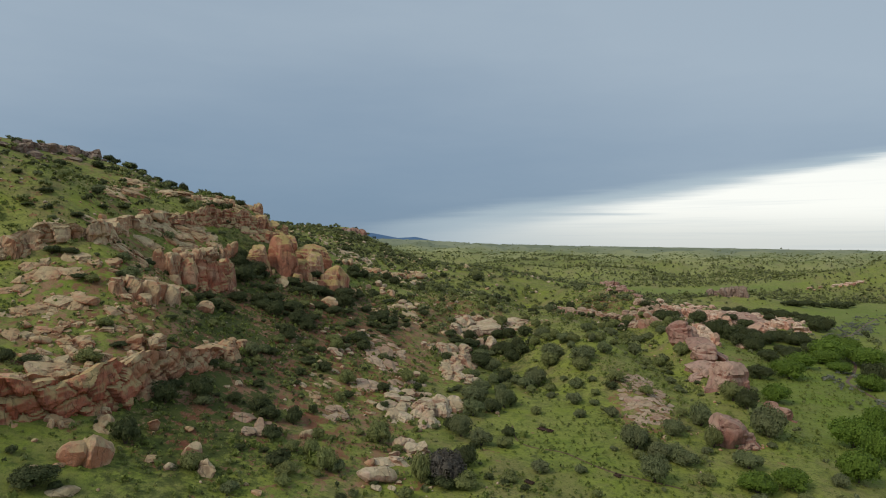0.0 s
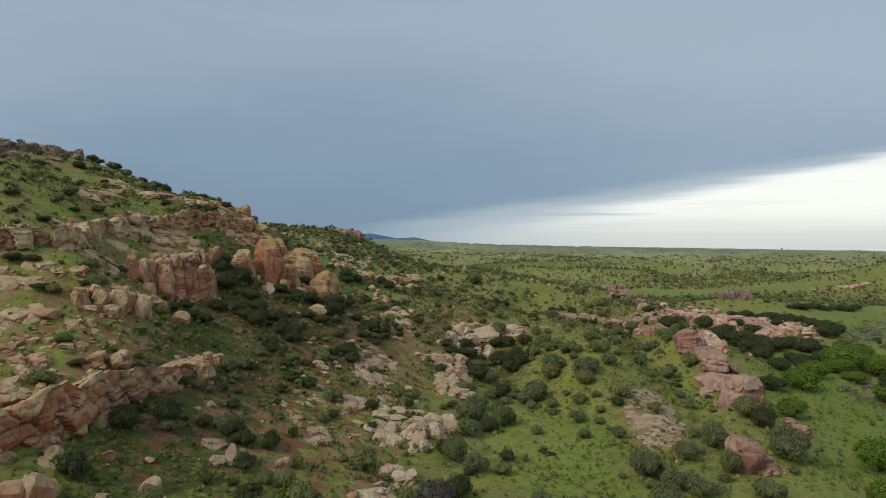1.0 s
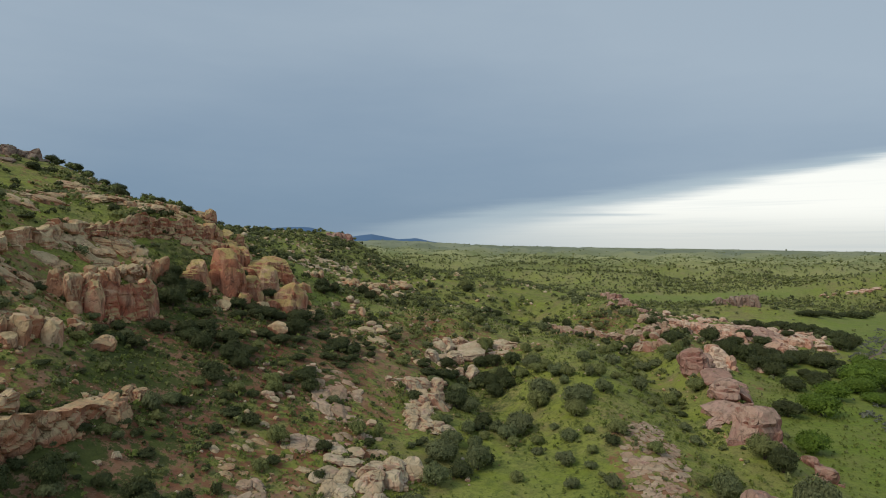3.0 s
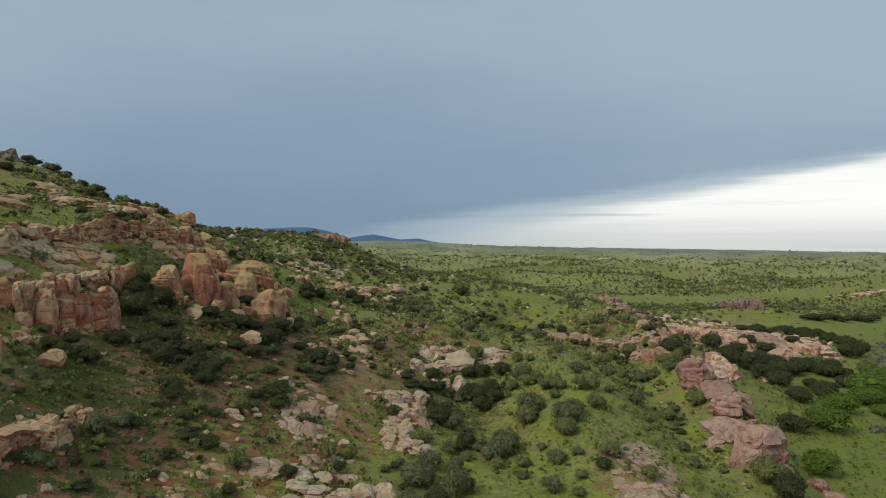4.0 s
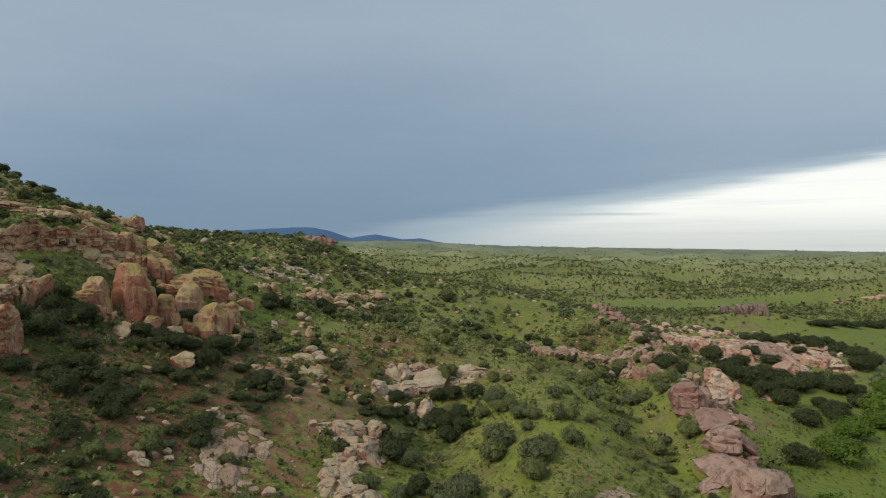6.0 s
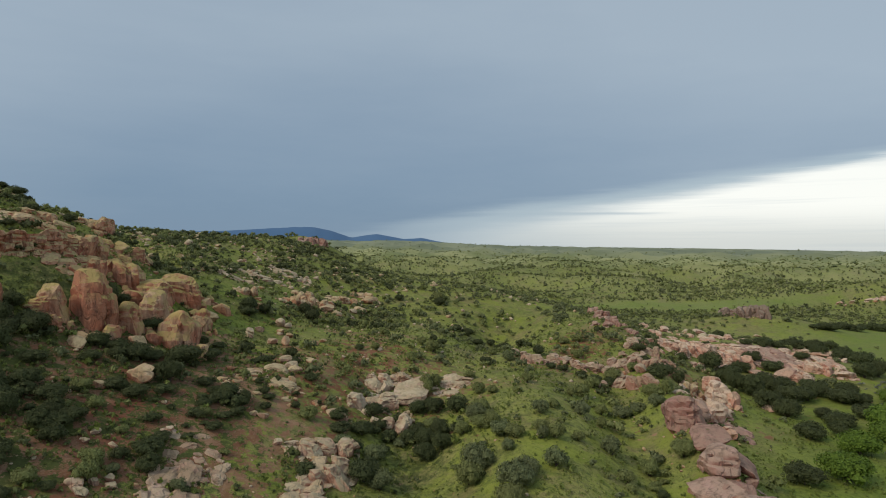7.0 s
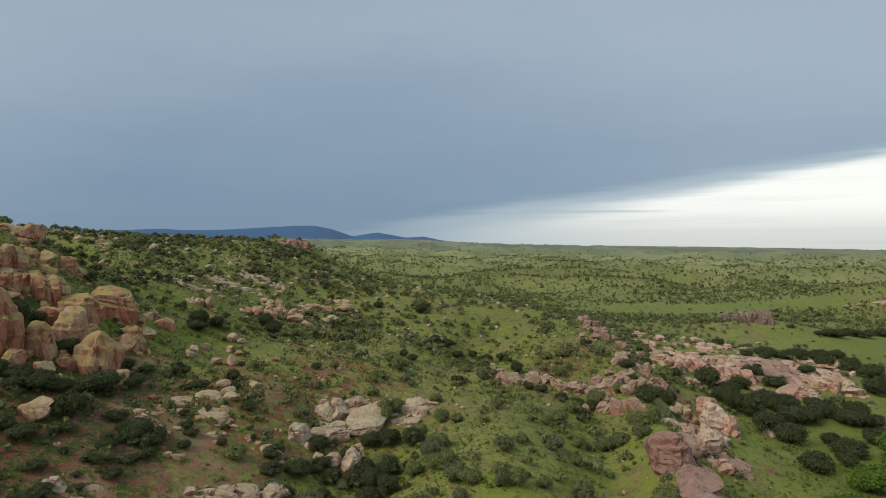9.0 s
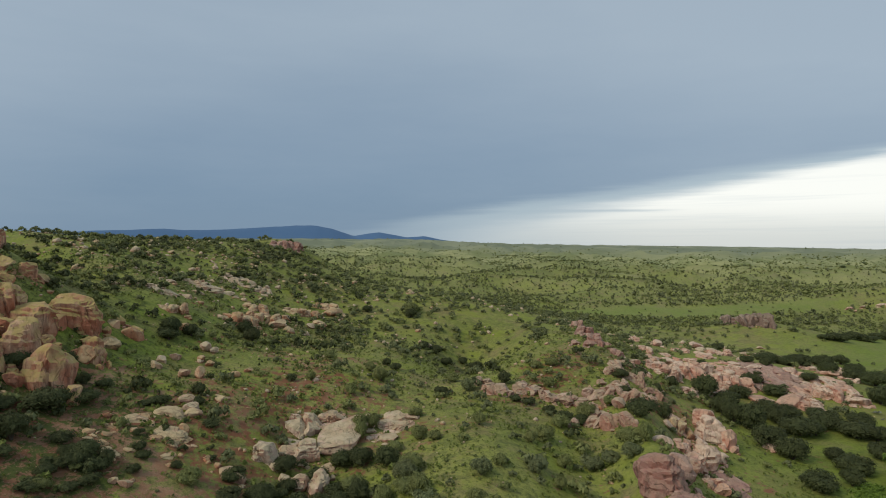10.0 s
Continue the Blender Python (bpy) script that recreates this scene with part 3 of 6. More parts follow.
def cliff(base, material, line, seed, bed, joint, rough=0.45, back=4.0, dip=0.0, rake=0.0, ragged=0.30):
    """A rock face along a line of (x, y, height): beds and joints part it into bulging blocks, each set in or out."""
    p, h = [], []
    for (ax, ay, ah), (bx, by, bh) in zip(line, line[1:]):
        k = max(2, int(math.hypot(bx - ax, by - ay) / 0.26))
        p += [(ax + (bx - ax) * i / k, ay + (by - ay) * i / k) for i in range(k)]
        h += [ah + (bh - ah) * i / k for i in range(k)]
    p, h = np.array(p), np.array(h)
    for _ in range(40):
        p[1:-1] = p[1:-1] * 0.5 + (p[:-2] + p[2:]) * 0.25
    d = np.gradient(p, axis=0)
    d /= np.linalg.norm(d, axis=1, keepdims=True)
    for _ in range(30):
        d[1:-1] = d[1:-1] * 0.5 + (d[:-2] + d[2:]) * 0.25
    out = np.stack([d[:, 1], -d[:, 0]], 1)
    s = np.concatenate([[0], np.cumsum(np.linalg.norm(np.diff(p, axis=0), axis=1))])
    foot = np.minimum(ground(p[:, 0] + out[:, 0] * 2.0, p[:, 1] + out[:, 1] * 2.0), ground(p[:, 0], p[:, 1])) - 0.8
    column = s / joint + 1.1 * waves(s, s * 0 + 3.0, joint * 3.2, seed, 2)
    step = lattice(np.floor(column), np.floor(column) * 0, seed + 4)
    h = h * (1.0 + 0.10 * step + ragged * waves(s, s * 0, 8.0, seed + 14, 3))
    crest = ground(p[:, 0], p[:, 1]) + h + 0.45 * waves(s, s * 0, 2.0, seed + 6, 2)
    rise, over = int((crest - foot).max() / 0.30) + 2, 14
    rows = []
    for k in range(rise + over):
        v, w = min(k / (rise - 1), 1.0), max(0.0, (k - rise + 1) / over)
        z = foot + (crest - foot) * v
        drift = waves(s, z * 1.0, 5.0, seed + 1, 3)
        beds = (z - foot[0] * 0.3 - dip * s) / bed + 0.85 * drift
        bi = np.floor(beds)
        across = (s + rake * (z - foot)) / joint + 1.1 * waves(s, s * 0 + 3.0, joint * 3.2, seed, 2) + 0.42 * lattice(bi, bi * 0 + 7, seed + 2) + 0.45 * waves(s, z, joint * 1.6, seed + 8, 3)
        ji = np.floor(across)
        fu, fv = across - ji, beds - bi
        push = lattice(ji, bi, seed + 3) * rough + lattice(ji, bi * 0, seed + 5) * rough * 0.8
        tip = lattice(ji, bi, seed + 11) * (fu - 0.5) * 0.7 + lattice(ji, bi, seed + 12) * (fv - 0.5) * 0.5
        round_off = (1 - np.abs(2 * fu - 1) ** 9) * (1 - np.abs(2 * fv - 1) ** 11)
        push = push + rough * tip + 0.60 * (round_off - 1) + 0.9 * rough * waves(s, z, 6.0, seed + 15, 2) + 0.42 * waves(s, z, 2.0, seed + 9, 4)
        thin = np.floor((z - dip * 0.6 * s) / 0.8 + 0.6 * waves(s, z, 4.0, seed + 17, 2))
        push = push + 0.24 * lattice(thin, np.floor(s / 3.0 + 0.4 * waves(s, z, 3.0, seed + 18, 2)), seed + 19)
        ease = 1.0 - 0.7 * v ** 6
        reach = 0.10 * (1 - v) * (crest - foot) + push * ease * (1 - w)
        gone = back * w
        if w > 0:
            bx, by = p[:, 0] - out[:, 0] * back, p[:, 1] - out[:, 1] * back
            end = ground(bx, by) - 0.6
            z = crest + (end - crest) * w ** 1.3 + 0.5 * lattice(np.floor(column * 1.3), np.floor(s * 0 + w * back / joint * 1.5), seed + 16) * (1 - w) + 0.40 * waves(s, s * 0 + w * back, 1.4, seed + 10, 3) * (1 - w) + 0.25 * (round_off - 1) * (1 - w)
        rows.append(np.stack([p[:, 0] + out[:, 0] * (reach - gone), p[:, 1] + out[:, 1] * (reach - gone), z], 1))
    verts = np.concatenate(rows)
    n = len(s)
    i = (np.arange(rise + over - 1)[:, None] * n + np.arange(n - 1)[None, :]).ravel()
    verts = verts - np.array(base.matrix_basis.translation)
    face = new("cliff_face", mesh_of("cliff_face", verts, np.stack([i, i + 1, i + n + 1, i + n], 1), material, True, 32))
    face.parent = base
    # blocks that have come loose along the crest
    rng = random.Random(seed)
    for at in range(6, n - 6, max(6, int(joint / 0.30 * 0.8))):
        if rng.random() < 0.7:
            w = rng.uniform(0.8, 2.8)
            rock("rock_block", float(p[at, 0] - out[at, 0] * rng.uniform(1.5, 4.5)), float(p[at, 1] - out[at, 1] * rng.uniform(1.5, 4.5)), w, w * 0.8, max(0.6, h[at] * rng.uniform(0.3, 0.8)) * 0.5 + 0.4, "b", material, base, 3)


def boulders(label, material, rows, group="loose boulders"):
    for x, y, wide, deep, tall, kind in rows:
        tagged(rock("boulder", x, y, wide, deep, tall, kind, material), label, "boulder", group)


# ---- plants ----
def leaf_cloud(rng, lobes, leaves, leaf, flat, core_level=1, core=0.80):
    """A crown about 2 wide with its foot at 0: clumps of small leaves round dark hearts."""
    verts, faces, total = [], [], 0
    bv, bf = BALLS[core_level]
    centres = []
    for i in range(lobes):
        a, r = 2.4 * i + rng.uniform(-0.5, 0.5), math.sqrt((i + rng.uniform(0.1, 0.9)) / lobes) * 0.66
        h = math.sqrt(1.0 - r * r) * rng.uniform(0.35, 0.85)
        centres.append((r * math.cos(a), r * math.sin(a), (0.12 + h) * flat, rng.uniform(0.27, 0.42)))
    middle = np.array(centres)
    for cx, cy, cz, cr in centres if core else ():
        p = bv * (1 + rng.normal(0, 0.13, (len(bv), 1))) * np.array([cr, cr, cr * flat * 0.9]) * core + np.array([cx, cy, cz])
        p[:, 2] = np.maximum(p[:, 2], 0.02)
        verts.append(p)
        faces.append(bf + total)
        total += len(p)
    k = leaves // lobes
    for cx, cy, cz, cr in centres:
        d = rng.normal(size=(k * 2, 3))
        d[:, 2] = d[:, 2] * 0.9 + 0.25
        d /= np.linalg.norm(d, axis=1, keepdims=True)
        c = d * (cr * rng.uniform(0.78, 1.14, (k * 2, 1))) * np.array([1, 1, flat * 0.92]) + np.array([cx, cy, cz])
        # leaves grow on the outside of the crown only
        buried = (np.linalg.norm(c[:, None, :] - middle[None, :, :3], axis=2) < middle[None, :, 3] * 0.74).any(axis=1)
        d, c = d[~buried][:k], c[~buried][:k]
        m = len(c)
        if not m:
            continue
        c[:, 2] = np.maximum(c[:, 2], 0.04)
        n = d + 0.5 * np.array([cx, cy, cz]) + rng.normal(0, 0.50, (m, 3))
        n /= np.linalg.norm(n, axis=1, keepdims=True)
        u = np.cross(n, rng.normal(size=(m, 3)))
        u /= np.linalg.norm(u, axis=1, keepdims=True)
        w = np.cross(n, u)
        size = leaf * rng.uniform(0.6, 1.35, (m, 1))
        corners = np.stack([c + u * size, c + w * size * 0.7 , c - u * size * 0.8 - w * size * 0.5], 1)
        verts.append(corners.reshape(-1, 3))
        faces.append(np.arange(m * 3).reshape(m, 3) + total)
        total += m * 3
    return np.concatenate(verts), np.concatenate(faces)


def trunk_shape(rng):
    """Short crooked stems with a few limbs, tapered, from the foot outwards."""
    verts, faces, total = [], [], 0
    for i in range(5):
        a, top = i * 1.257 + rng.uniform(0, 0.5), rng.uniform(0.5, 0.85)
        reach = rng.uniform(0.18, 0.5) if i else 0.05
        rings = []
        for k in range(4):
            f = k / 3
            c = np.array([math.cos(a) * reach * f ** 1.3, math.sin(a) * reach * f ** 1.3, top * f - 0.12])
            r = (0.075 if not i else 0.05) * (1 - 0.75 * f)
            q = np.arange(5) * 2 * math.pi / 5
            rings.append(np.stack([c[0] + r * np.cos(q), c[1] + r * np.sin(q), np.full(5, c[2])], 1))
        verts.append(np.concatenate(rings))
        for k in range(3):
            for j in range(5):
                faces.append([total + k * 5 + j, total + k * 5 + (j + 1) % 5, total + k * 5 + 5 + (j + 1) % 5, total + k * 5 + 5 + j])
        total += 20
    return np.concatenate(verts), np.array(faces)


plant_rng = random.Random(9)
TRUNKS = [mesh_of("trunk", *trunk_shape(np.random.default_rng(60 + i)), BARK) for i in range(3)]
CROWNS = {}


def crown_mesh(material, variant, fine):
    key = (material.name, variant, fine)
    if key not in CROWNS:
        rng = np.random.default_rng(300 + variant * 11 + (1 if fine else 0))
        if fine == 2:
            shape = leaf_cloud(rng, 30, 3600, 0.060, 1.0, 0, 0.78)
        elif fine == 1:
            shape = leaf_cloud(rng, 18, 1700, 0.076, 0.95, 0, 0.80)
        else:
            shape = leaf_cloud(rng, 11, 640, 0.100, 0.90, 0, 0.80)
        CROWNS[key] = mesh_of("crown", *shape, material, False)
    return CROWNS[key]


def plant(name, label, category, group, material, x, y, wide, tall):
    """A bush or small tree: an empty at its foot with trunk and crown."""
    fine = 2 if wide > 5.0 else 1 if wide > 2.4 else 0
    foot = tagged(new(name), label, category, group)
    turn = plant_rng.uniform(0, 360)
    foot.matrix_basis = pose(x, y, height(x, y) - 0.08, 0, 0, turn)
    crown = new("crown", crown_mesh(material, plant_rng.randrange(4), fine))
    crown.parent = foot
    crown.scale = (wide * 0.5, wide * 0.5 * plant_rng.uniform(0.85, 1.1), tall * 0.80)
    trunk = new("trunk", TRUNKS[plant_rng.randrange(3)])
    trunk.parent = foot
    trunk.scale = (wide * 0.5, wide * 0.5, tall * 0.9)


def shrubs(label, material, rows, name="oak_shrub", category="shrub", group="shrubs"):
    for x, y, wide, tall in rows:
        plant(name, label, category, group, material, x, y, wide, tall)


# ---- outcrops, boulders and bushes, place by place ----
band = outcrop("buff sandstone cliff band along the upper hillside", ROCK_BUFF, [
    (-82.5, 179.2, 5.9, 4.3, 2.1, "k"), (-78.6, 171.4, 12.3, 6.2, 1.1, "s"), (-74.2, 181.3, 11.1, 6.8, 1.1, "s"), (-91.4, 126, 5, 4.1, 4.3, "q"),
])
cliff(band, ROCK_BUFF, ((-99, 119, 2.2), (-91, 127, 4.2), (-83, 131.5, 4.4), (-77.5, 136, 5.0), (-79.5, 145, 3.6), (-83, 153, 4.4), (-83.8, 161, 4.5), (-82.6, 170, 4.0), (-80.5, 177, 3.2), (-79, 182, 1.0)), 21, 4.6, 3.8, 0.85, 5.0, 0.05, 0.2)
nose = outcrop("fluted pinkish cliff with vertical joints on the hill's nose", ROCK_RED, [
    (-67.1, 212.1, 7.4, 8, 3.0, "k"), (-62.3, 209.4, 7.8, 5.6, 2.4, "k"), (-65.9, 205.2, 7.6, 8, 1.1, "s"),
    (-76.3, 212.5, 10.8, 9.2, 1.4, "s"), (-74.2, 229.1, 8.6, 8.7, 2.2, "k"), (-68, 209, 6.5, 3.4, 1.5, "k"),
])
cliff(nose, ROCK_RED, ((-80.5, 175, 2.0), (-77.5, 180.3, 5.2), (-75.6, 186.1, 5.6), (-73.4, 191.8, 5.6), (-70.7, 197, 5.8), (-68.1, 202.1, 5.6), (-66.3, 208, 4.2), (-66.2, 214, 2.0)), 22, 1.9, 1.6, 0.55, 4.0, 0.04)
bluff = outcrop("massive red rock bluff with joints and lichen", ROCK_RED, [
    (-59.6, 163.9, 5.4, 4.1, 7.0, "p"), (-64.5, 152.0, 5.4, 4.1, 7.0, "p"),
])
cliff(bluff, ROCK_RED, ((-67.5, 149.5, 3.0), (-64.5, 151.5, 7.2), (-61.8, 154.5, 8.0), (-59.8, 158.5, 8.2), (-58.6, 162.5, 8.0), (-59.6, 166.5, 5.0)), 23, 9.0, 3.4, 0.60, 6.0, 0.0, 0.12, 0.08)
outcrop("buff rock shoulder above the red bluff", ROCK_BUFF, [
    (-69.8, 152.8, 8.5, 9.1, 6.1, "k"), (-71.3, 165.8, 7.7, 5.7, 3.4, "k"), (-69.6, 171.3, 8.4, 4.4, 2.9, "k"), (-66.4, 178.9, 7.9, 7.6, 4.1, "k"),
    (-64.9, 124.8, 7.9, 4.6, 3, "k"), (-62.4, 130.2, 7.9, 5.2, 2.7, "k"), (-69.3, 117.2, 5.3, 4.6, 1.0, "b"), (-62, 123.3, 3.6, 2.3, 2.1, "b"),
    (-61.5, 140.8, 2.6, 2.5, 1.7, "b"), (-72.7, 115.5, 5.9, 3.9, 0.8, "s"), (-76.4, 111.3, 5.7, 3.3, 0.7, "s"),
])
outcrop("tall lichen-crusted rock pinnacles on the slope", ROCK_LICHEN, [
    (-57.8, 188.4, 7.5, 4.7, 6.7, "q"), (-52.3, 192.7, 9.5, 6, 10.2, "q"), (-55.7, 213.6, 7.4, 4.6, 5.9, "q"), (-49.5, 214.5, 9.9, 6.2, 5.9, "q"),
    (-48.6, 226.5, 13, 8, 6.2, "q"), (-46.6, 197.8, 8, 5, 6.3, "q"), (-44.4, 204.3, 7.3, 5.2, 7.6, "q"), (-36.1, 200.2, 10.3, 7.1, 8.3, "q"),
    (-38.1, 217.7, 5.8, 5.7, 5.2, "q"), (-51.3, 208.2, 5.8, 3.6, 3.5, "q"), (-59.4, 187.2, 5.3, 3.3, 2.8, "q"),
])
lower = outcrop("red and buff lower cliff in big jointed blocks", ROCK_RED, [
    (-59.5, 90.4, 6.3, 4.2, 3.1, "k"), (-64.2, 89.7, 5.2, 3.4, 2.2, "k"), (-56.0, 94.0, 4.2, 3.0, 3.0, "k"),
])
cliff(lower, ROCK_RED, ((-72, 72, 5.0), (-64.5, 77.5, 6.6), (-58.5, 82.3, 7.2), (-55.5, 86, 6.9), (-53.3, 90.3, 6.7), (-51.6, 94.2, 6.6), (-50.4, 98, 4.0), (-50.2, 100, 1.5)), 24, 3.6, 5.2, 0.85, 8.0, 0.45, 0.5, 0.28)
cliff(lower, ROCK_BUFF, ((-76, 79, 1.6), (-68, 84.5, 2.6), (-62, 89, 3.0), (-58.6, 93.5, 2.8), (-56.4, 98, 2.6), (-54.4, 103, 2.2), (-52.2, 109, 1.6), (-51, 114, 0.6)), 26, 1.6, 2.4, 0.75, 4.0, 0.5, 0.4)
ledge = outcrop("buff jointed ledge running down the slope", ROCK_BUFF, [
    (-59.3, 97.1, 7.1, 6.2, 1.1, "s"), (-44.6, 121.9, 4.7, 4.4, 2.6, "k"), (-44.9, 130.1, 4, 4.3, 2.0, "k"),
    (-64.5, 98, 6, 5.4, 1, "s"), (-62.5, 102.8, 3.9, 2, 1.1, "k"), (-66, 106.1, 5, 2.6, 1.3, "k"), (-69.9, 103.3, 3.2, 2, 1.2, "b"),
    (-46.9, 123.9, 5.2, 2.7, 1.5, "k"), (-48.1, 115.6, 4.9, 2.7, 1.6, "k"), (-50.6, 112.5, 5.3, 2.7, 1.5, "k"), (-55.8, 112, 6.2, 3.5, 2.5, "k"),
])
cliff(ledge, ROCK_BUFF, ((-52.4, 92.5, 3.0), (-50.6, 96.5, 6.4), (-49.4, 100.4, 6.5), (-48, 104.8, 6.0), (-46.6, 110, 4.8), (-45.2, 114.5, 4.1), (-44.4, 120, 2.8), (-44.6, 127, 1.0)), 25, 2.8, 2.8, 0.75, 6.0, 0.50, 0.6, 0.30)
outcrop("low buff ledges breaking through the hillside grass", ROCK_BUFF, [
    (-74, 103.6, 4.3, 2.7, 0.6, "s"), (-71, 108, 5.1, 2.6, 0.4, "k"), (-66.7, 111.1, 4.2, 2.2, 0.4, "k"), (-62.2, 112.3, 3.7, 1.9, 0.6, "k"),
    (-83.9, 115.8, 4.8, 2.6, 0.6, "s"), (-79.6, 122.8, 6.6, 3, 0.6, "s"), (-84, 119.5, 4.9, 2.6, 0.6, "s"), (-74, 129.3, 6.4, 3.3, 0.5, "k"),
    (-74.9, 143.2, 6.1, 8.1, 1, "s"), (-84.7, 123.4, 5.1, 2.5, 0.6, "s"), (-58.4, 115.4, 4.1, 2.1, 0.6, "k"), (-63.9, 117.4, 4.8, 2.6, 0.6, "s"),
    (-79.7, 109.4, 4.1, 2, 0.5, "s"), (-79.1, 160.8, 6.6, 4.4, 0.8, "s"), (-78.7, 128, 4.8, 2.5, 0.6, "s"),
])
outcrop("dark weathered rim rock along the hilltop", ROCK_DARK, [
    (-166.9, 230.8, 13.9, 12.7, 1.8, "k"), (-166.4, 244.5, 13, 14.1, 2.4, "k"), (-164.1, 256.4, 12.5, 13.5, 2.2, "k"), (-157.1, 261.7, 12.2, 12.7, 2.6, "k"),
    (-158, 230.5, 7.1, 4.5, 1.9, "b"), (-151.7, 245, 6.1, 3.9, 1.5, "b"),
])
outcrop("pale weathered ledges across the upper hill", ROCK_BUFF, [
    (-101.1, 207.8, 9.2, 16.7, 1.3, "s"), (-92.5, 207, 9.1, 16.6, 1.3, "s"), (-98.5, 186.1, 6.8, 12.3, 1.1, "s"), (-84.6, 203.6, 8.6, 4.5, 1.2, "k"),
    (-95.2, 173.6, 5.4, 4.9, 0.9, "s"), (-80.3, 207.4, 7.3, 4.3, 1.1, "k"), (-124.5, 241.7, 7.4, 7.9, 1.1, "s"), (-121.4, 259.5, 9.6, 5.4, 0.9, "s"),
    (-78.4, 214.9, 8, 4.3, 1.2, "k"), (-82.5, 211.1, 7.8, 4.1, 1, "k"), (-117, 232.4, 8.8, 7.4, 1.4, "k"), (-86.1, 148.1, 6.1, 3.7, 0.7, "s"),
    (-90.9, 138.3, 4.3, 3.1, 0.7, "s"),
])
outcrop("pale pink rock dome at the head of the draw", ROCK_PALE, [
    (17.4, 215.5, 10.2, 16, 2.4, "d"), (9.2, 209.5, 7.5, 6.6, 2.8, "k"), (8.0, 218.5, 6.4, 5.8, 2.6, "k"), (4.8, 203.8, 5.5, 5.0, 2.9, "q"),
    (15.8, 199.5, 4.4, 6.0, 3.6, "q"), (12.2, 199.2, 4.0, 3.6, 2.8, "q"), (12.8, 222.4, 5.0, 4.5, 1.9, "k"), (8.9, 199.4, 2.4, 2.1, 1.4, "b"),
    (1.1, 193.8, 4.8, 3.2, 1.5, "b"), (2.8, 192.6, 3.2, 2.9, 1.6, "q"), (28.2, 225.7, 6.8, 8.1, 1.1, "s"), (26.0, 217.5, 5.2, 4.8, 1.0, "d"),
])
outcrop("pale jointed rock ledge beside the draw", ROCK_PALE, [
    (4.5, 170.8, 7.5, 8.1, 2.8, "k"), (2.4, 161.3, 6, 6.5, 1.8, "k"), (5.3, 155.5, 5.1, 4.6, 1.4, "k"), (-2.3, 129.3, 7.2, 7.7, 2.8, "k"),
    (0.8, 133.4, 5.9, 6.4, 2.6, "k"), (-9.9, 135.1, 5.8, 6.6, 0.9, "s"), (-9.7, 125.1, 4.5, 8.3, 0.8, "s"), (-3.1, 121.8, 3.7, 4, 1.7, "k"),
    (-1.7, 175.6, 6.1, 4.8, 2, "k"), (4.1, 179.4, 6.8, 5.5, 2.2, "k"), (2.6, 165.9, 4.8, 4.8, 2, "k"), (2.7, 156.7, 5.2, 4.2, 1.8, "k"),
    (7.6, 154.6, 4.3, 4.2, 1.9, "k"),
])
outcrop("pale boulders tumbled at the foot of the draw", ROCK_PALE, [
    (-7.8, 108.6, 3, 3.3, 1.7, "k"), (-5, 107.4, 4, 4.1, 1.7, "k"), (-8.8, 100.8, 4.5, 2.7, 1.1, "k"), (-10.3, 93.4, 5.7, 3.7, 2.3, "b"),
    (-6.5, 110.2, 2.5, 2, 1.2, "b"), (-8.3, 103.7, 2.4, 1.9, 1.1, "b"),
])
outcrop("flat pinkish slabs bare in the slope", ROCK_DULL, [
    (-15.7, 153.7, 5.6, 10.1, 0.9, "s"), (-17.3, 135.9, 4.7, 4.7, 0.8, "s"), (-20.9, 117.8, 3.8, 6.9, 0.7, "s"), (-32.6, 102.8, 3.9, 7.2, 0.7, "s"),
    (-17.8, 153.2, 3.9, 7.1, 0.7, "s"),
])
outcrop("mauve rock slabs along the crest of the rib", ROCK_MAUVE, [
    (73, 154.6, 10.9, 8.6, 6.2, "q"), (75.5, 171.8, 8.4, 7.8, 4.2, "q"), (76.9, 191.6, 9.4, 8.4, 6.0, "q"), (57.5, 120.2, 7.4, 5.9, 5.5, "q"),
    (61, 118.8, 4.3, 3.3, 3.1, "q"), (76.1, 153.8, 5, 5.4, 2.4, "k"), (72.6, 166.1, 7.8, 9.4, 1.6, "d"), (72.1, 163.6, 8.5, 9.7, 1.5, "s"),
    (78.7, 176.6, 8.7, 12.8, 1.9, "d"), (77.2, 182.2, 8.5, 9.8, 1.9, "d"), (82.0, 199.0, 5.4, 6.8, 3.0, "q"), (99.7, 218, 6, 10, 1, "s"),
])
outcrop("brownish rock half hidden by bushes", ROCK_MAUVE, [
    (82.1, 143.9, 4.2, 4.1, 2.6, "q"), (84.0, 152.4, 3.6, 3.7, 2.0, "q"),
])
outcrop("pink boulders and leaning slabs beside the meadow", ROCK_PINK, [
    (105.2, 242.6, 8.0, 8.6, 5.6, "q"), (107.2, 249.8, 5.6, 5.4, 4.8, "q"), (108.6, 240.2, 4.6, 5.0, 4.2, "q"), (97.6, 243.7, 5.3, 12.3, 0.9, "s"), (84.2, 214, 4.1, 4.1, 2.1, "b"),
    (97.6, 226.6, 7.0, 6.4, 4.6, "q"), (92.4, 219.6, 5.4, 6.0, 3.0, "q"), (93.3, 228.2, 3.8, 5.2, 1.9, "k"), (102.8, 229.7, 3.9, 3.4, 2.0, "b"),
    (95.8, 215.7, 4.1, 4.6, 1.8, "k"), (100.6, 236.0, 3.6, 3.4, 2.2, "b"),
])
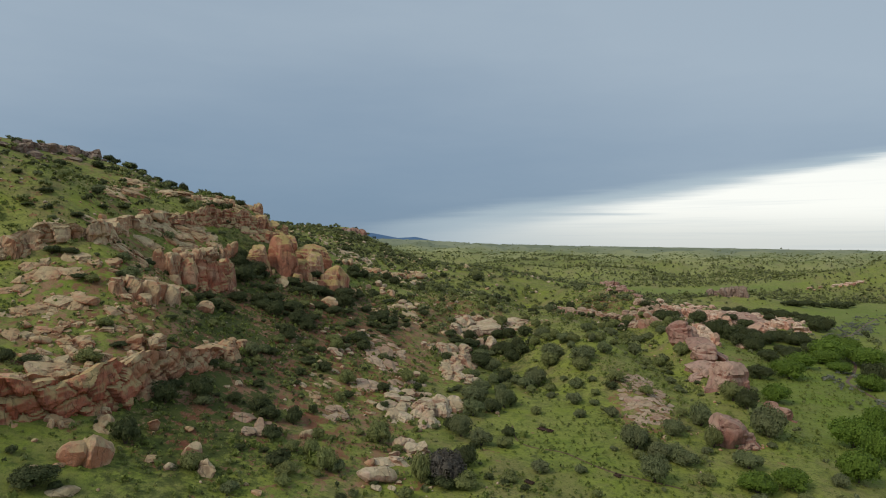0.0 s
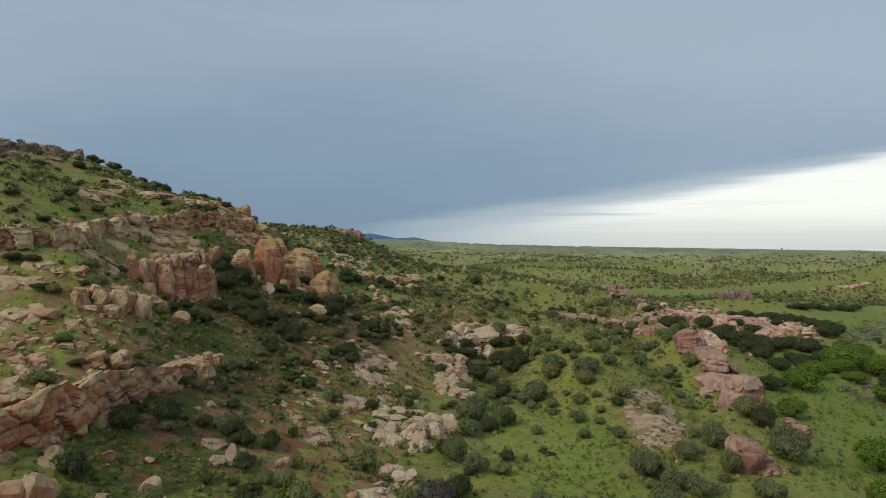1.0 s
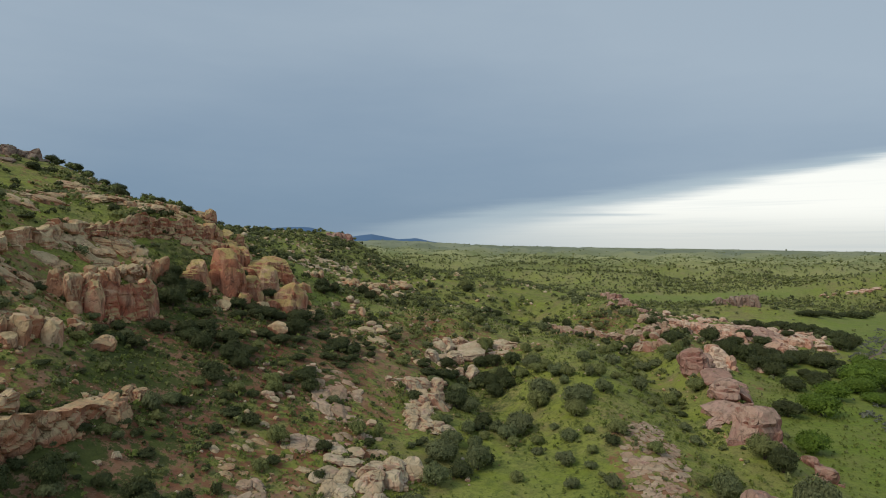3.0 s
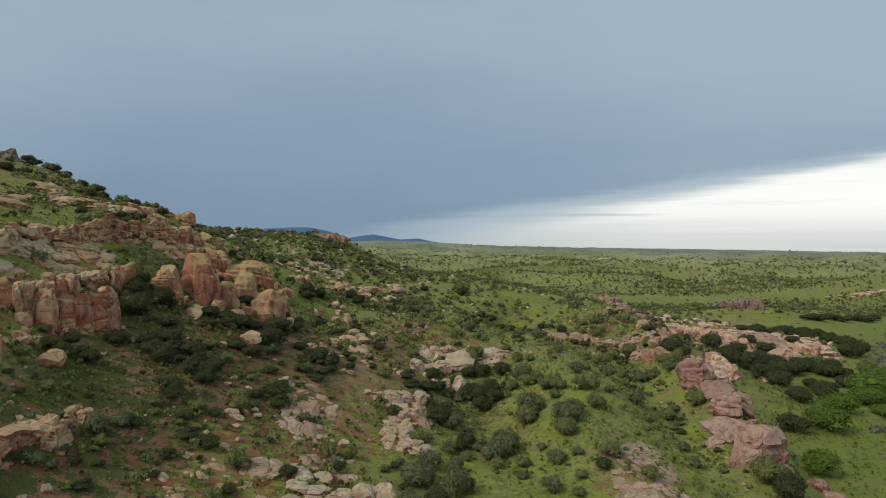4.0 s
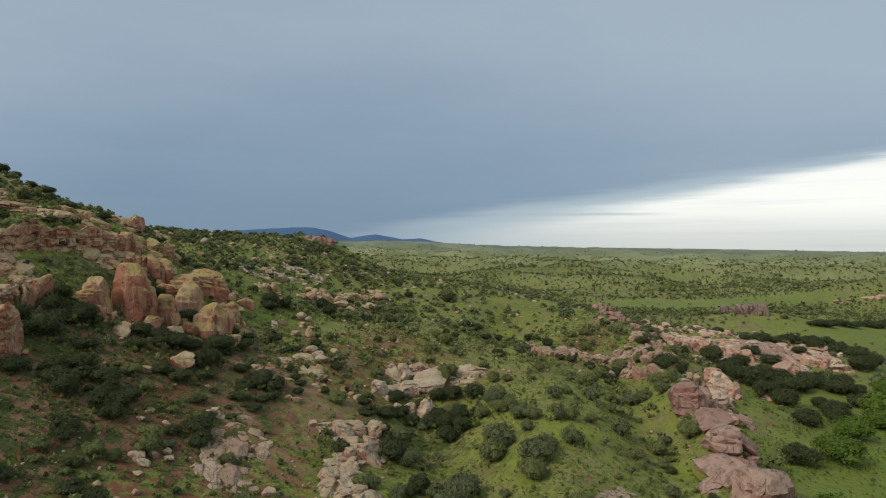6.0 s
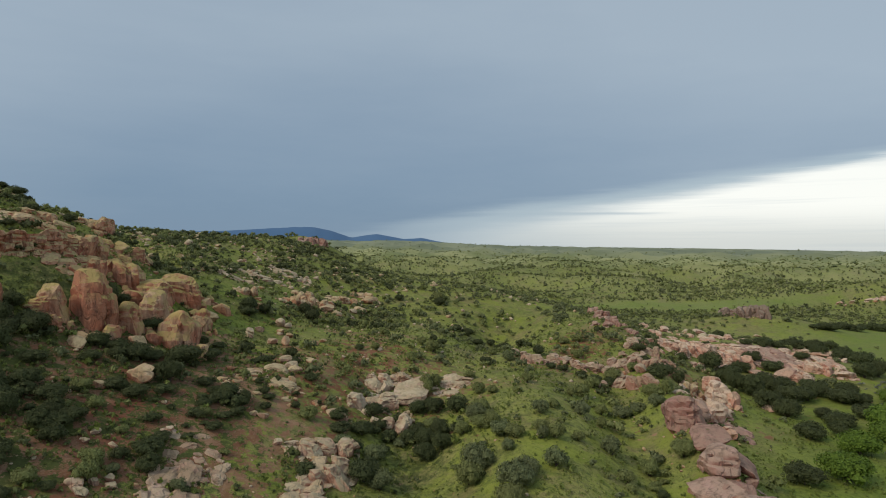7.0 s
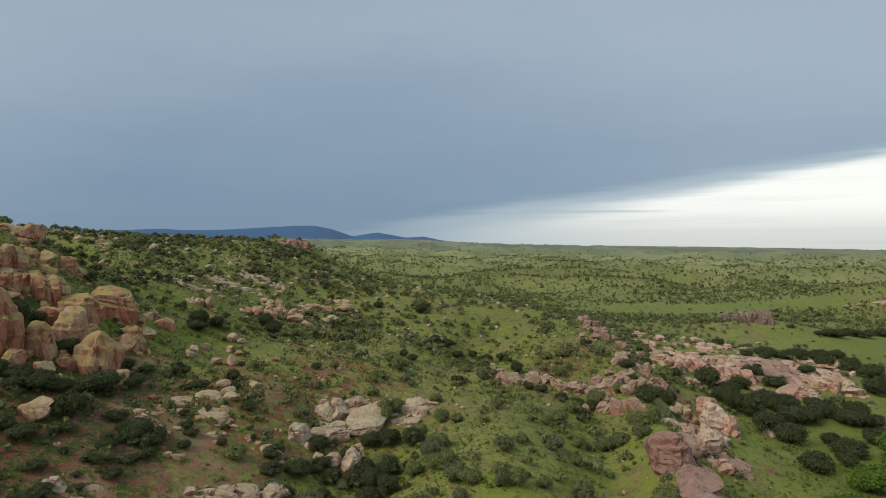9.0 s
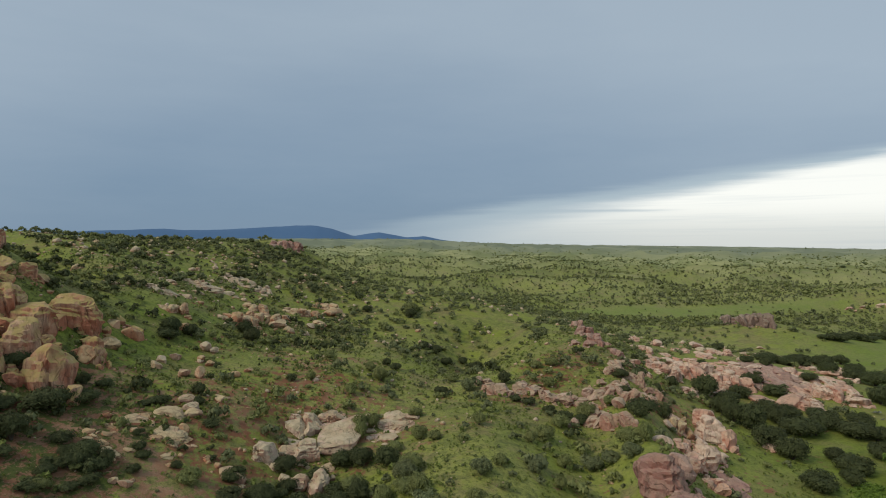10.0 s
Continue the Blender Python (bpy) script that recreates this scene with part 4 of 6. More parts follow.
outcrop("tan slab of rock leaning beside the pink boulders", ROCK_BUFF, [
    (96.6, 240.4, 3.8, 6.0, 3.9, "k"), (99.4, 238.6, 2.6, 3.0, 2.4, "b"),
])
outcrop("pink rock knobs in a jumbled strip", ROCK_PINK, [
    (112, 294.6, 8.5, 11.7, 3.3, "k"), (124.2, 306.9, 10.1, 14, 4.7, "k"), (132.2, 315.2, 6.1, 8.5, 3.4, "k"), (108.4, 295.3, 5.6, 7.7, 2.2, "k"),
    (122.7, 316.8, 7.4, 10.2, 2.8, "k"), (134.4, 297.9, 7.8, 10.9, 4.6, "k"), (140.4, 299.6, 7.2, 9.9, 3.8, "k"), (127.2, 285.8, 5.3, 7.4, 2.3, "k"),
    (126, 294, 5.5, 7.7, 2.5, "k"), (145.3, 315.5, 7.3, 8.4, 2.1, "k"), (139.2, 318.3, 6.2, 8.4, 2.1, "k"), (115.3, 280.7, 4.5, 6.2, 2.1, "k"),
])
outcrop("sloping mauve rock sheet", ROCK_MAUVE, [
    (151.9, 307.7, 10, 23.4, 1.4, "s"), (159.5, 306.8, 8.4, 19.6, 1.2, "s"), (154.1, 320.6, 9, 19.2, 1.3, "s"), (161.8, 319, 7.2, 14.1, 1.1, "s"),
])
outcrop("pale rounded rock ledge ending at the meadow", ROCK_PINK, [
    (148.2, 282.7, 9.1, 5.8, 3.6, "b"), (153.8, 283, 7.3, 9.2, 2.8, "k"), (165.6, 293.7, 7.7, 10.6, 3.3, "k"), (170.2, 292.1, 6.9, 9.5, 3.1, "k"),
    (171.4, 285.4, 6.8, 4.6, 2.6, "b"), (171.1, 306.2, 6.7, 15.7, 1, "s"), (175.8, 305.7, 5.1, 11.9, 0.9, "s"), (139, 285.7, 8.4, 5.4, 1.7, "b"),
    (159.8, 298.6, 5.6, 13, 0.9, "s"), (125.2, 247.1, 6.8, 7.2, 2.3, "k"),
])
outcrop("pale ledges on the farther knoll", ROCK_PALE, [
    (153.7, 367.9, 4.6, 4.6, 1.7, "b"), (159.1, 369.7, 5.2, 5.2, 1.6, "b"), (179.1, 399.2, 4.4, 4.4, 1.4, "b"), (179.9, 379.6, 5.9, 5.9, 1.6, "b"),
    (186.1, 380.2, 4.7, 6.6, 1.5, "k"), (194.1, 378.5, 5.9, 5.9, 1.7, "b"), (198.1, 336.4, 5.5, 5.5, 2, "b"), (201, 408.7, 3.9, 3.2, 1.1, "b"),
    (195.1, 372.1, 4.6, 4.6, 1.5, "b"),
])
outcrop("pinkish buff slabs fanned down the knoll's flank", ROCK_DULL, [
    (75.4, 233.6, 5.2, 6.1, 2.4, "k"), (74.4, 240.8, 4.6, 5.3, 1.6, "k"), (78.1, 229.8, 4.2, 6.2, 2.7, "k"), (80.2, 225.6, 3.3, 5.3, 2.9, "k"),
    (85.7, 241.8, 3.7, 6.8, 2.6, "k"), (77.7, 249.5, 6.2, 5.5, 2.2, "k"), (90.8, 246.7, 5.8, 7.6, 2.1, "k"), (73.0, 246.2, 4.7, 4.5, 1.3, "k"),
    (83.2, 247.5, 3.8, 5.8, 2.0, "k"), (89.3, 262.5, 3.5, 5.5, 1.9, "k"), (89.2, 271.7, 3.7, 4.6, 1.6, "k"), (68.5, 232.9, 4.4, 4.2, 1.0, "k"),
    (93.1, 262.8, 5, 6.9, 2.7, "k"), (97.3, 260.9, 4.3, 6, 2.3, "k"), (86.9, 264.1, 4.4, 6.1, 1.9, "k"), (94.8, 277.8, 4.4, 6.1, 2.2, "k"),
    (86.0, 252.6, 4.0, 6.0, 1.8, "k"), (81.0, 256.0, 3.2, 4.0, 1.5, "b"), (81.4, 236.4, 3.0, 4.2, 2.6, "b"), (79.5, 242.5, 3.4, 4.4, 2.2, "b"),
])
outcrop("rock ledge along the gully", ROCK_DULL, [
    (51.5, 248.0, 6.1, 5.5, 2.8, "k"), (60.2, 250.3, 6.2, 5.6, 1.9, "k"), (48.7, 256.2, 3.9, 3.5, 2.3, "k"), (67.9, 246.1, 6.3, 5.7, 1.6, "k"),
    (55.1, 245.3, 3.3, 3.0, 1.6, "k"), (64.5, 247.5, 4.0, 3.6, 1.8, "k"), (59.3, 254.3, 3.7, 2.4, 1.4, "b"), (71.5, 243.0, 4.7, 2.7, 1.4, "k"),
])
outcrop("mauve crest rocks on the middle knoll", ROCK_MAUVE, [
    (90.5, 334.9, 4, 5.6, 3.4, "k"), (87.6, 306.5, 5.1, 7.1, 3.9, "k"), (88.8, 296.6, 4.9, 6.8, 2.6, "k"), (91.4, 291.1, 4, 5.6, 2, "k"),
    (80, 287.8, 4.1, 2.6, 1.8, "b"), (84.3, 286.5, 4.5, 2.8, 1.8, "b"), (93.5, 286.1, 3.9, 5.4, 1.7, "k"),
])
outcrop("reddish rock outcrop low on the far slope", ROCK_BUFF, [
    (-34.4, 287.2, 6.5, 7.1, 3.2, "k"), (-32, 296.6, 8.8, 9.5, 3.4, "k"), (-30.1, 309.1, 8.3, 8.9, 3.2, "k"), (-24.9, 305.9, 6.3, 5.7, 3.1, "b"),
    (-27.7, 338.6, 9.4, 6.4, 2.1, "k"), (-22.4, 341.2, 8.3, 7.1, 2.4, "k"), (-18.8, 357.5, 10.2, 5.3, 1.8, "k"), (-12.7, 347, 7.5, 4.8, 3, "b"),
    (-15.8, 328.8, 6.5, 4.1, 2.1, "b"), (-44, 266.7, 7.6, 4.5, 1.8, "k"), (-26.4, 321.8, 5.8, 5.8, 2.7, "b"), (-39.9, 325.1, 9.5, 6.4, 2.1, "k"),
])
outcrop("pale rock scatter among scrub on the far slope", ROCK_PALE, [
    (-59.5, 276.8, 6.3, 4.4, 0.7, "k"), (-53.9, 280.2, 6.3, 10.1, 1, "s"), (-65.9, 327.3, 9, 8.2, 0.9, "k"), (-59.2, 327.8, 7.8, 14.2, 1.2, "s"),
    (-55.1, 354.5, 8.8, 8.9, 1.3, "s"), (-50.9, 289.9, 5.9, 3.8, 1, "b"), (-53, 329.6, 7, 4.5, 1.1, "b"), (-45.6, 352.8, 7.6, 8.9, 1.2, "s"),
    (-64.5, 269.9, 4.9, 3.1, 0.9, "b"), (-60.7, 355.7, 7.8, 7.6, 1.2, "s"), (-63.9, 304.3, 5.4, 5.4, 0.9, "b"), (-63.5, 343.8, 6.4, 4.1, 0.8, "b"),
])
outcrop("dark knob of rock on the far ridge's nose", ROCK_MAUVE, [
    (-74.8, 474.8, 11, 8.1, 4.1, "k"), (-68.7, 479.1, 12, 6.9, 4.7, "k"), (-64.9, 483.1, 6.6, 4.2, 3.7, "b"), (-73.7, 456.9, 6.1, 6.1, 3, "b"),
])
outcrop("pink rocks strewn along the far bank", ROCK_PINK, [
    (339.9, 553, 6.4, 4.1, 1.8, "b"), (361.9, 549.8, 7.4, 4.7, 1.4, "b"), (367.9, 548.1, 7.2, 4.5, 1.3, "k"), (374.7, 547.5, 9.6, 5.1, 1.3, "k"),
    (383.5, 547.8, 7.4, 4.7, 1.8, "b"), (342.3, 547, 5.3, 3.8, 1.3, "b"), (351.6, 552.4, 7.5, 4.7, 1.4, "b"),
])
outcrop("dark craggy rock across the valley", ROCK_DARK, [
    (212.6, 463.2, 10.8, 14.9, 4.6, "k"), (216.6, 453.5, 9.8, 13.6, 5.3, "k"), (220.4, 447.6, 11.4, 7.7, 8.5, "c"), (222.8, 444, 7, 9.7, 4.5, "k"),
    (233.2, 521.8, 9.7, 8.8, 3.5, "b"),
])
outcrop("small pink blocks strewn among dark bushes", ROCK_PINK, [
    (121.1, 363.5, 4.6, 5, 1.7, "k"), (100.4, 288.3, 4.5, 4.5, 1.8, "b"), (115, 330.4, 8.1, 8.8, 1.4, "k"), (101.2, 281.3, 3.9, 7.1, 0.7, "s"),
    (113.5, 314.3, 7, 7.6, 1.3, "k"), (130, 357.7, 4.8, 4.8, 2.7, "b"), (111.7, 298.2, 6.1, 6.5, 1.2, "k"), (125.8, 333.9, 3.9, 7.1, 0.7, "s"),
    (111.9, 289.6, 5.3, 5.1, 1.1, "k"), (123.8, 318.1, 7, 6.3, 2.2, "b"), (137.3, 348.9, 6.2, 6.7, 1.4, "k"), (124.1, 308.9, 6.2, 11.3, 1, "s"),
    (133.8, 329.6, 5.2, 5.6, 1.3, "k"), (154.4, 377, 7.6, 7.6, 3, "b"), (131.7, 315.1, 4.4, 4.7, 1.1, "k"), (144.3, 341.1, 6.1, 11, 1, "s"),
])
outcrop("small pink blocks strewn among dark bushes", ROCK_PINK, [
    (130.9, 304.3, 3.6, 3.9, 1.1, "k"), (140.1, 322.1, 5.2, 3.9, 1.9, "b"), (154.4, 350.8, 8.7, 9.4, 2, "k"), (139.5, 312.5, 4.5, 8.1, 0.8, "s"),
    (148.1, 327.4, 7.5, 5.7, 1.1, "k"), (136.8, 298.6, 3.8, 3.8, 1.9, "b"), (145.7, 314.3, 6.5, 4.5, 1.1, "k"), (158, 336.7, 3.9, 7.1, 0.7, "s"),
    (144.2, 303.9, 5.7, 3.3, 0.9, "k"), (153.9, 320, 7.1, 5.7, 2.1, "b"), (184.9, 379.2, 6.9, 7.5, 1.9, "k"), (153.2, 311.7, 6.3, 11.4, 1, "s"),
    (162.7, 326.9, 5.1, 5.6, 1.2, "k"), (150, 298.7, 5.6, 3.6, 1.6, "b"), (159, 312.4, 4.3, 3.9, 1, "k"), (185.8, 359.6, 6.5, 11.8, 1, "s"),
])
outcrop("small pink blocks strewn among dark bushes", ROCK_PINK, [
    (156.9, 302.3, 3.6, 3.9, 1, "k"), (167.4, 318.3, 5.1, 5.1, 2.1, "b"), (154.8, 292.5, 6.9, 3.6, 0.9, "k"), (166.2, 309.6, 4.4, 8, 0.8, "s"),
    (187.6, 344.2, 7.9, 8.5, 1.7, "k"), (161.8, 296.1, 3.7, 3.2, 1.7, "b"), (173.4, 313.3, 6.5, 7, 1.1, "k"), (208.7, 370.1, 4.4, 8, 0.8, "s"),
    (169.5, 300.8, 5.6, 3.9, 1, "k"), (189.3, 330.7, 7.4, 7.4, 2.5, "b"), (166.5, 290.5, 4.9, 3.9, 0.9, "k"), (179.7, 309.3, 6.2, 11.3, 1, "s"),
    (209, 353.1, 5.7, 6.1, 1.6, "k"), (175, 296.3, 5.5, 4.5, 1.9, "b"), (192.1, 320.4, 4.4, 4.8, 1.5, "k"), (172.6, 287.8, 4.8, 8.7, 0.8, "s"),
])
outcrop("tumbled lichen-crusted blocks at the cliff's end", ROCK_LICHEN, [
    (-65.7, 215.8, 7.2, 4.5, 3, "q"), (-66.2, 224.3, 6.9, 3.8, 1.8, "k"), (-63.5, 228.6, 7.1, 3.8, 1.9, "k"), (-61.3, 213.8, 6.4, 3.3, 1.2, "k"),
    (-56.8, 217.3, 6.7, 4.2, 3.2, "q"), (-54.5, 199.2, 5.1, 3.2, 5, "q"), (-47.8, 231.2, 7, 4.4, 5.1, "q"), (-61.1, 233.3, 4.8, 3.1, 1.5, "b"),
    (-61.9, 220.7, 5.7, 3, 1, "k"), (-46.9, 241.5, 4.1, 2.6, 1.8, "b"), (-42.4, 241.9, 4.4, 2.8, 1.9, "b"), (-42.4, 230.2, 3.5, 2.2, 1.4, "b"),
])
boulders("large cracked buff boulder in the grass", ROCK_BUFF, [
    (-46.9, 81.4, 4.6, 4.6, 3.5, "b"), (-49.2, 79.6, 3.6, 4.0, 2.9, "b"),
])
boulders("buff boulder resting on the grassy slope", ROCK_BUFF, [
    (-50.2, 89.5, 2.2, 1.4, 1.5, "b"), (-37.4, 88.8, 3.1, 2, 2, "b"), (-44.5, 92, 2.1, 1.4, 1.9, "b"), (-41.6, 84.5, 1.9, 1.2, 1, "b"),
    (-40.3, 94.6, 1.6, 1, 0.7, "b"), (-34, 85.4, 2.6, 2.8, 2, "k"), (-23.8, 104.3, 2.6, 1.7, 1.7, "b"), (-26, 83.3, 1.7, 1.1, 0.7, "b"),
    (-51.9, 75, 1.7, 1.1, 0.5, "b"), (-49.8, 77.3, 1.3, 0.8, 0.5, "b"), (-46.5, 72.7, 3.7, 2.4, 0.7, "b"), (-56.2, 141.4, 3.5, 3.2, 2.1, "b"),
    (-35.1, 181.6, 4.8, 3, 2.2, "b"), (-50.2, 185.1, 4, 2.6, 1.9, "b"), (-48.4, 188.5, 3.6, 2.3, 1.6, "b"), (-42.2, 193.4, 4.3, 2.7, 2.3, "b"),
])
boulders("buff boulder resting on the grassy slope", ROCK_BUFF, [
    (-38.3, 191.5, 4.5, 2.9, 2, "b"), (-55.9, 138.5, 3.8, 2.4, 2, "b"), (-61.6, 140.4, 2.8, 1.8, 1.5, "b"), (-56.5, 141.7, 4.4, 2.8, 2, "b"),
    (-64.5, 132.6, 4.5, 2.9, 2.1, "b"), (-61.6, 140.9, 3.1, 2.6, 2.2, "b"), (-38.4, 172.2, 3, 1.9, 1.3, "b"), (-34, 179.3, 4.8, 3.1, 2.4, "b"),
    (-49.6, 183.5, 4.3, 2.7, 1.8, "b"), (-48.8, 188, 3.4, 2.2, 1.4, "b"), (-46.1, 239.5, 4.4, 2.8, 1.7, "b"), (-41.4, 239.9, 6, 3.8, 3, "b"),
    (-40.8, 227.2, 5.5, 3.5, 2, "b"), (-39.5, 216.5, 5.4, 3.4, 2.9, "b"), (-35.8, 256.6, 3.9, 2.5, 2.2, "b"), (-19.6, 228.7, 2.3, 2.3, 2.6, "b"),
])
boulders("buff boulder resting on the grassy slope", ROCK_BUFF, [
    (-11.1, 205.5, 4.4, 2.8, 1.5, "b"), (-10, 199.8, 2.1, 1.3, 1.4, "b"), (-3.1, 194.7, 2, 1.3, 1.2, "b"), (-24.4, 241.2, 2.6, 2, 1.6, "b"),
    (-9.3, 216.3, 3.5, 2.2, 1.2, "b"), (-12.4, 181, 1.6, 1, 0.9, "b"), (-23, 197.6, 2.3, 1.5, 0.9, "b"), (-30.3, 229, 4.7, 3, 1.5, "b"),
    (-18.7, 199.1, 4.6, 3.5, 0.7, "s"), (-14.7, 204.1, 4.8, 4.8, 0.8, "s"), (-11.5, 197.5, 5.7, 3.6, 0.7, "s"), (-10.9, 237.2, 2.5, 1.6, 1.1, "b"),
    (-12.1, 231, 2.4, 1.9, 1.4, "b"), (-21.4, 238.5, 2.8, 1.9, 1.4, "b"),
])
boulders("small pale stone lying on the slope", ROCK_PALE, [
    (-27.5, 148.6, 2.6, 1.6, 1.3, "b"), (-26, 147.3, 2.3, 1.5, 1.1, "b"), (-25.6, 150.3, 2, 1.2, 1.1, "b"), (-26.8, 148.1, 2.1, 1.4, 0.9, "b"),
    (-10.8, 198.4, 2.5, 1.6, 1.3, "b"), (-10.5, 181.2, 2.5, 1.6, 1.2, "b"), (-6.9, 149.5, 2.4, 1.5, 1.2, "b"), (-7.7, 144, 2.4, 1.6, 1.1, "b"),
    (-9.7, 145.4, 2.1, 1.3, 0.9, "b"), (-5.8, 174.7, 1.9, 1.2, 1.1, "b"), (-14.4, 210.5, 2.8, 2.6, 1.9, "b"), (-31.6, 157.5, 1.6, 1, 0.7, "b"),
    (-24.5, 151.9, 2, 1.3, 1, "b"), (-27.4, 148.9, 1.4, 0.9, 0.6, "b"), (-12.2, 207.6, 3.6, 2.3, 1.7, "b"),
])
boulders("small pale stone lying on the slope", ROCK_PALE, [
    (-23.3, 228, 3.1, 3.1, 1.7, "b"), (-29.6, 237.7, 2.9, 2.6, 1.8, "b"), (-26.9, 249.4, 3.1, 3.1, 2.6, "b"), (-31.6, 233.8, 3.6, 2.3, 1.6, "b"),
    (-31.4, 160, 1.7, 1.3, 0.9, "b"), (-23.2, 150.8, 1.9, 1.3, 0.9, "b"), (-25.3, 144.8, 2.1, 1.3, 0.7, "b"), (-39.3, 114, 1.9, 1.2, 1.1, "b"),
    (-40.5, 111.3, 1.6, 1, 0.4, "b"), (12.2, 133.7, 1.1, 1.1, 0.8, "b"), (-27.7, 158.7, 1.7, 1.1, 1, "b"), (-24.6, 249.1, 2.1, 2.1, 1.6, "b"),
    (-16.5, 321.9, 3.3, 3.3, 2, "b"), (-13.9, 212, 2.2, 2.2, 1.4, "b"), (-22.8, 167.2, 1.7, 1.1, 0.9, "b"),
])
shrubs("grey-green oak bush with a rounded crown", LEAF_GREY, [
    (7.3, 114.1, 4.9, 3.5), (6.6, 131.1, 5.6, 4.0), (9.5, 148.7, 5.4, 3.5), (14.2, 147.7, 4.2, 3.5),
    (14.1, 171.4, 5.4, 3.9), (11.6, 182, 5.3, 3.4), (24.5, 157.8, 6.3, 5.0), (31.7, 172.7, 6.9, 4.7),
    (37.5, 161.1, 6.4, 4.6), (45.1, 166.7, 4.6, 3.6), (36.7, 181.5, 5.0, 3.7), (32.3, 195.3, 5.4, 3.6),
    (30.5, 139, 4.0, 3.1), (16.8, 102.6, 3.7, 2.2), (46.7, 120.6, 5.1, 3.5), (39.2, 108, 4.9, 3.5),
    (43.5, 106.6, 4.8, 3.0), (58.7, 182.4, 5.0, 4.1), (55.3, 127.6, 5.7, 4.8),
    (7.6, 142.4, 6.8, 4.0), (14.4, 139.4, 5.2, 5.0), (3.5, 117.8, 5.3, 4.7),
], name="grey_oak", group="grey oaks")
shrubs("grey-green oak bush with a rounded crown", LEAF_GREY, [
    (19.3, 159.2, 3.6, 2.7), (21.3, 153.9, 4.9, 3.7), (33.1, 148.1, 3.9, 2.9), (-16.5, 94.4, 2.7, 2.5),
    (-41.4, 128.9, 4.3, 3.5), (36.2, 111.9, 5.9, 5.1), (35, 98.6, 5.6, 4.7), (42.1, 108, 4.6, 3.4),
    (36.7, 129.5, 3.7, 2.6), (67.2, 122.9, 7.6, 6.7), (55.4, 107.9, 6.0, 3.3), (56.1, 198.4, 3.3, 2.8),
    (15.8, 192.9, 3.4, 2.0), (76.5, 208.9, 4.8, 3.1), (73.3, 212.7, 4.4, 2.7), (69.4, 211.9, 4.9, 3.1),
    (8.3, 158.7, 3.4, 2.7), (13.3, 155.4, 3.3, 3.4), (37.5, 174.6, 2.9, 2.4), (45.7, 191.1, 4.1, 3.4),
    (44.3, 177.3, 2.6, 2.8), (44.4, 249.8, 4.5, 3.7), (39.4, 163.8, 5.6, 3.4),
], name="grey_oak", group="grey oaks")
shrubs("dense dark-green scrub oak rooted in the grass", LEAF_DARK, [
    (-32.2, 193.8, 8.9, 4.0), (-29.9, 182.6, 5.4, 4.8), (-29.2, 200.3, 6.3, 2.6), (-43.7, 202.2, 6.5, 3.2),
    (-19.3, 180.6, 4.4, 2.3), (-15.2, 182.6, 3.6, 2.2), (-21, 177.8, 3.4, 1.8), (-11.5, 188.5, 2.9, 1.6),
    (-6.4, 204.3, 3.9, 2.1), (-18.7, 207.6, 5.0, 2.0), (-2.7, 195.4, 2.4, 1.1), (3.8, 103.7, 5.1, 3.8),
    (11.1, 135.2, 4.9, 3.4), (16.2, 141.9, 3.7, 2.6), (16.8, 159.8, 4.6, 3.6), (17.7, 193.5, 5.1, 3.4),
    (21.3, 185.9, 5.1, 3.8), (24.9, 187.4, 5.1, 3.5), (10.7, 197.1, 4.3, 2.9), (28.1, 204.1, 5.6, 3.9),
    (22.6, 206.2, 5.7, 3.7), (10.8, 172.2, 7.2, 4.4), (1.8, 120.3, 3.6, 3.2), (-20.9, 156.6, 4.1, 3.1),
])
shrubs("dense dark-green scrub oak rooted in the grass", LEAF_DARK, [
    (-46.3, 99.4, 3.9, 3.4), (-42.1, 103.7, 5.2, 4.5), (-33.2, 108.9, 4.1, 3.2), (-27.1, 108, 3.0, 2.8),
    (-28.9, 100.3, 4.1, 2.5), (-46.2, 86.7, 4.5, 4.3), (-67.3, 97.4, 4.2, 1.3), (-69.6, 94.8, 3.2, 2.6),
    (-49.6, 72.2, 6.0, 2.6), (-55.4, 76.4, 1.7, 1.3), (-51.4, 113.5, 2.6, 1.7), (-58.8, 108.5, 4.1, 1.2),
    (-83.7, 127.7, 4.8, 2.1), (-80.4, 128.3, 4.1, 1.7), (-89, 145.1, 3.8, 1.7), (-74.7, 122.5, 4.8, 1.1),
    (-61.3, 177.7, 6.0, 4.5), (-57.1, 171.3, 7.0, 4.6), (-59.7, 168.4, 4.1, 3.2), (-49.7, 162, 4.9, 3.3),
    (-71.5, 145.1, 3.8, 2.1), (-65.8, 123.6, 4.2, 1.2), (-59.6, 144.8, 4.9, 2.4), (-149.9, 267.9, 5.5, 3.4),
])
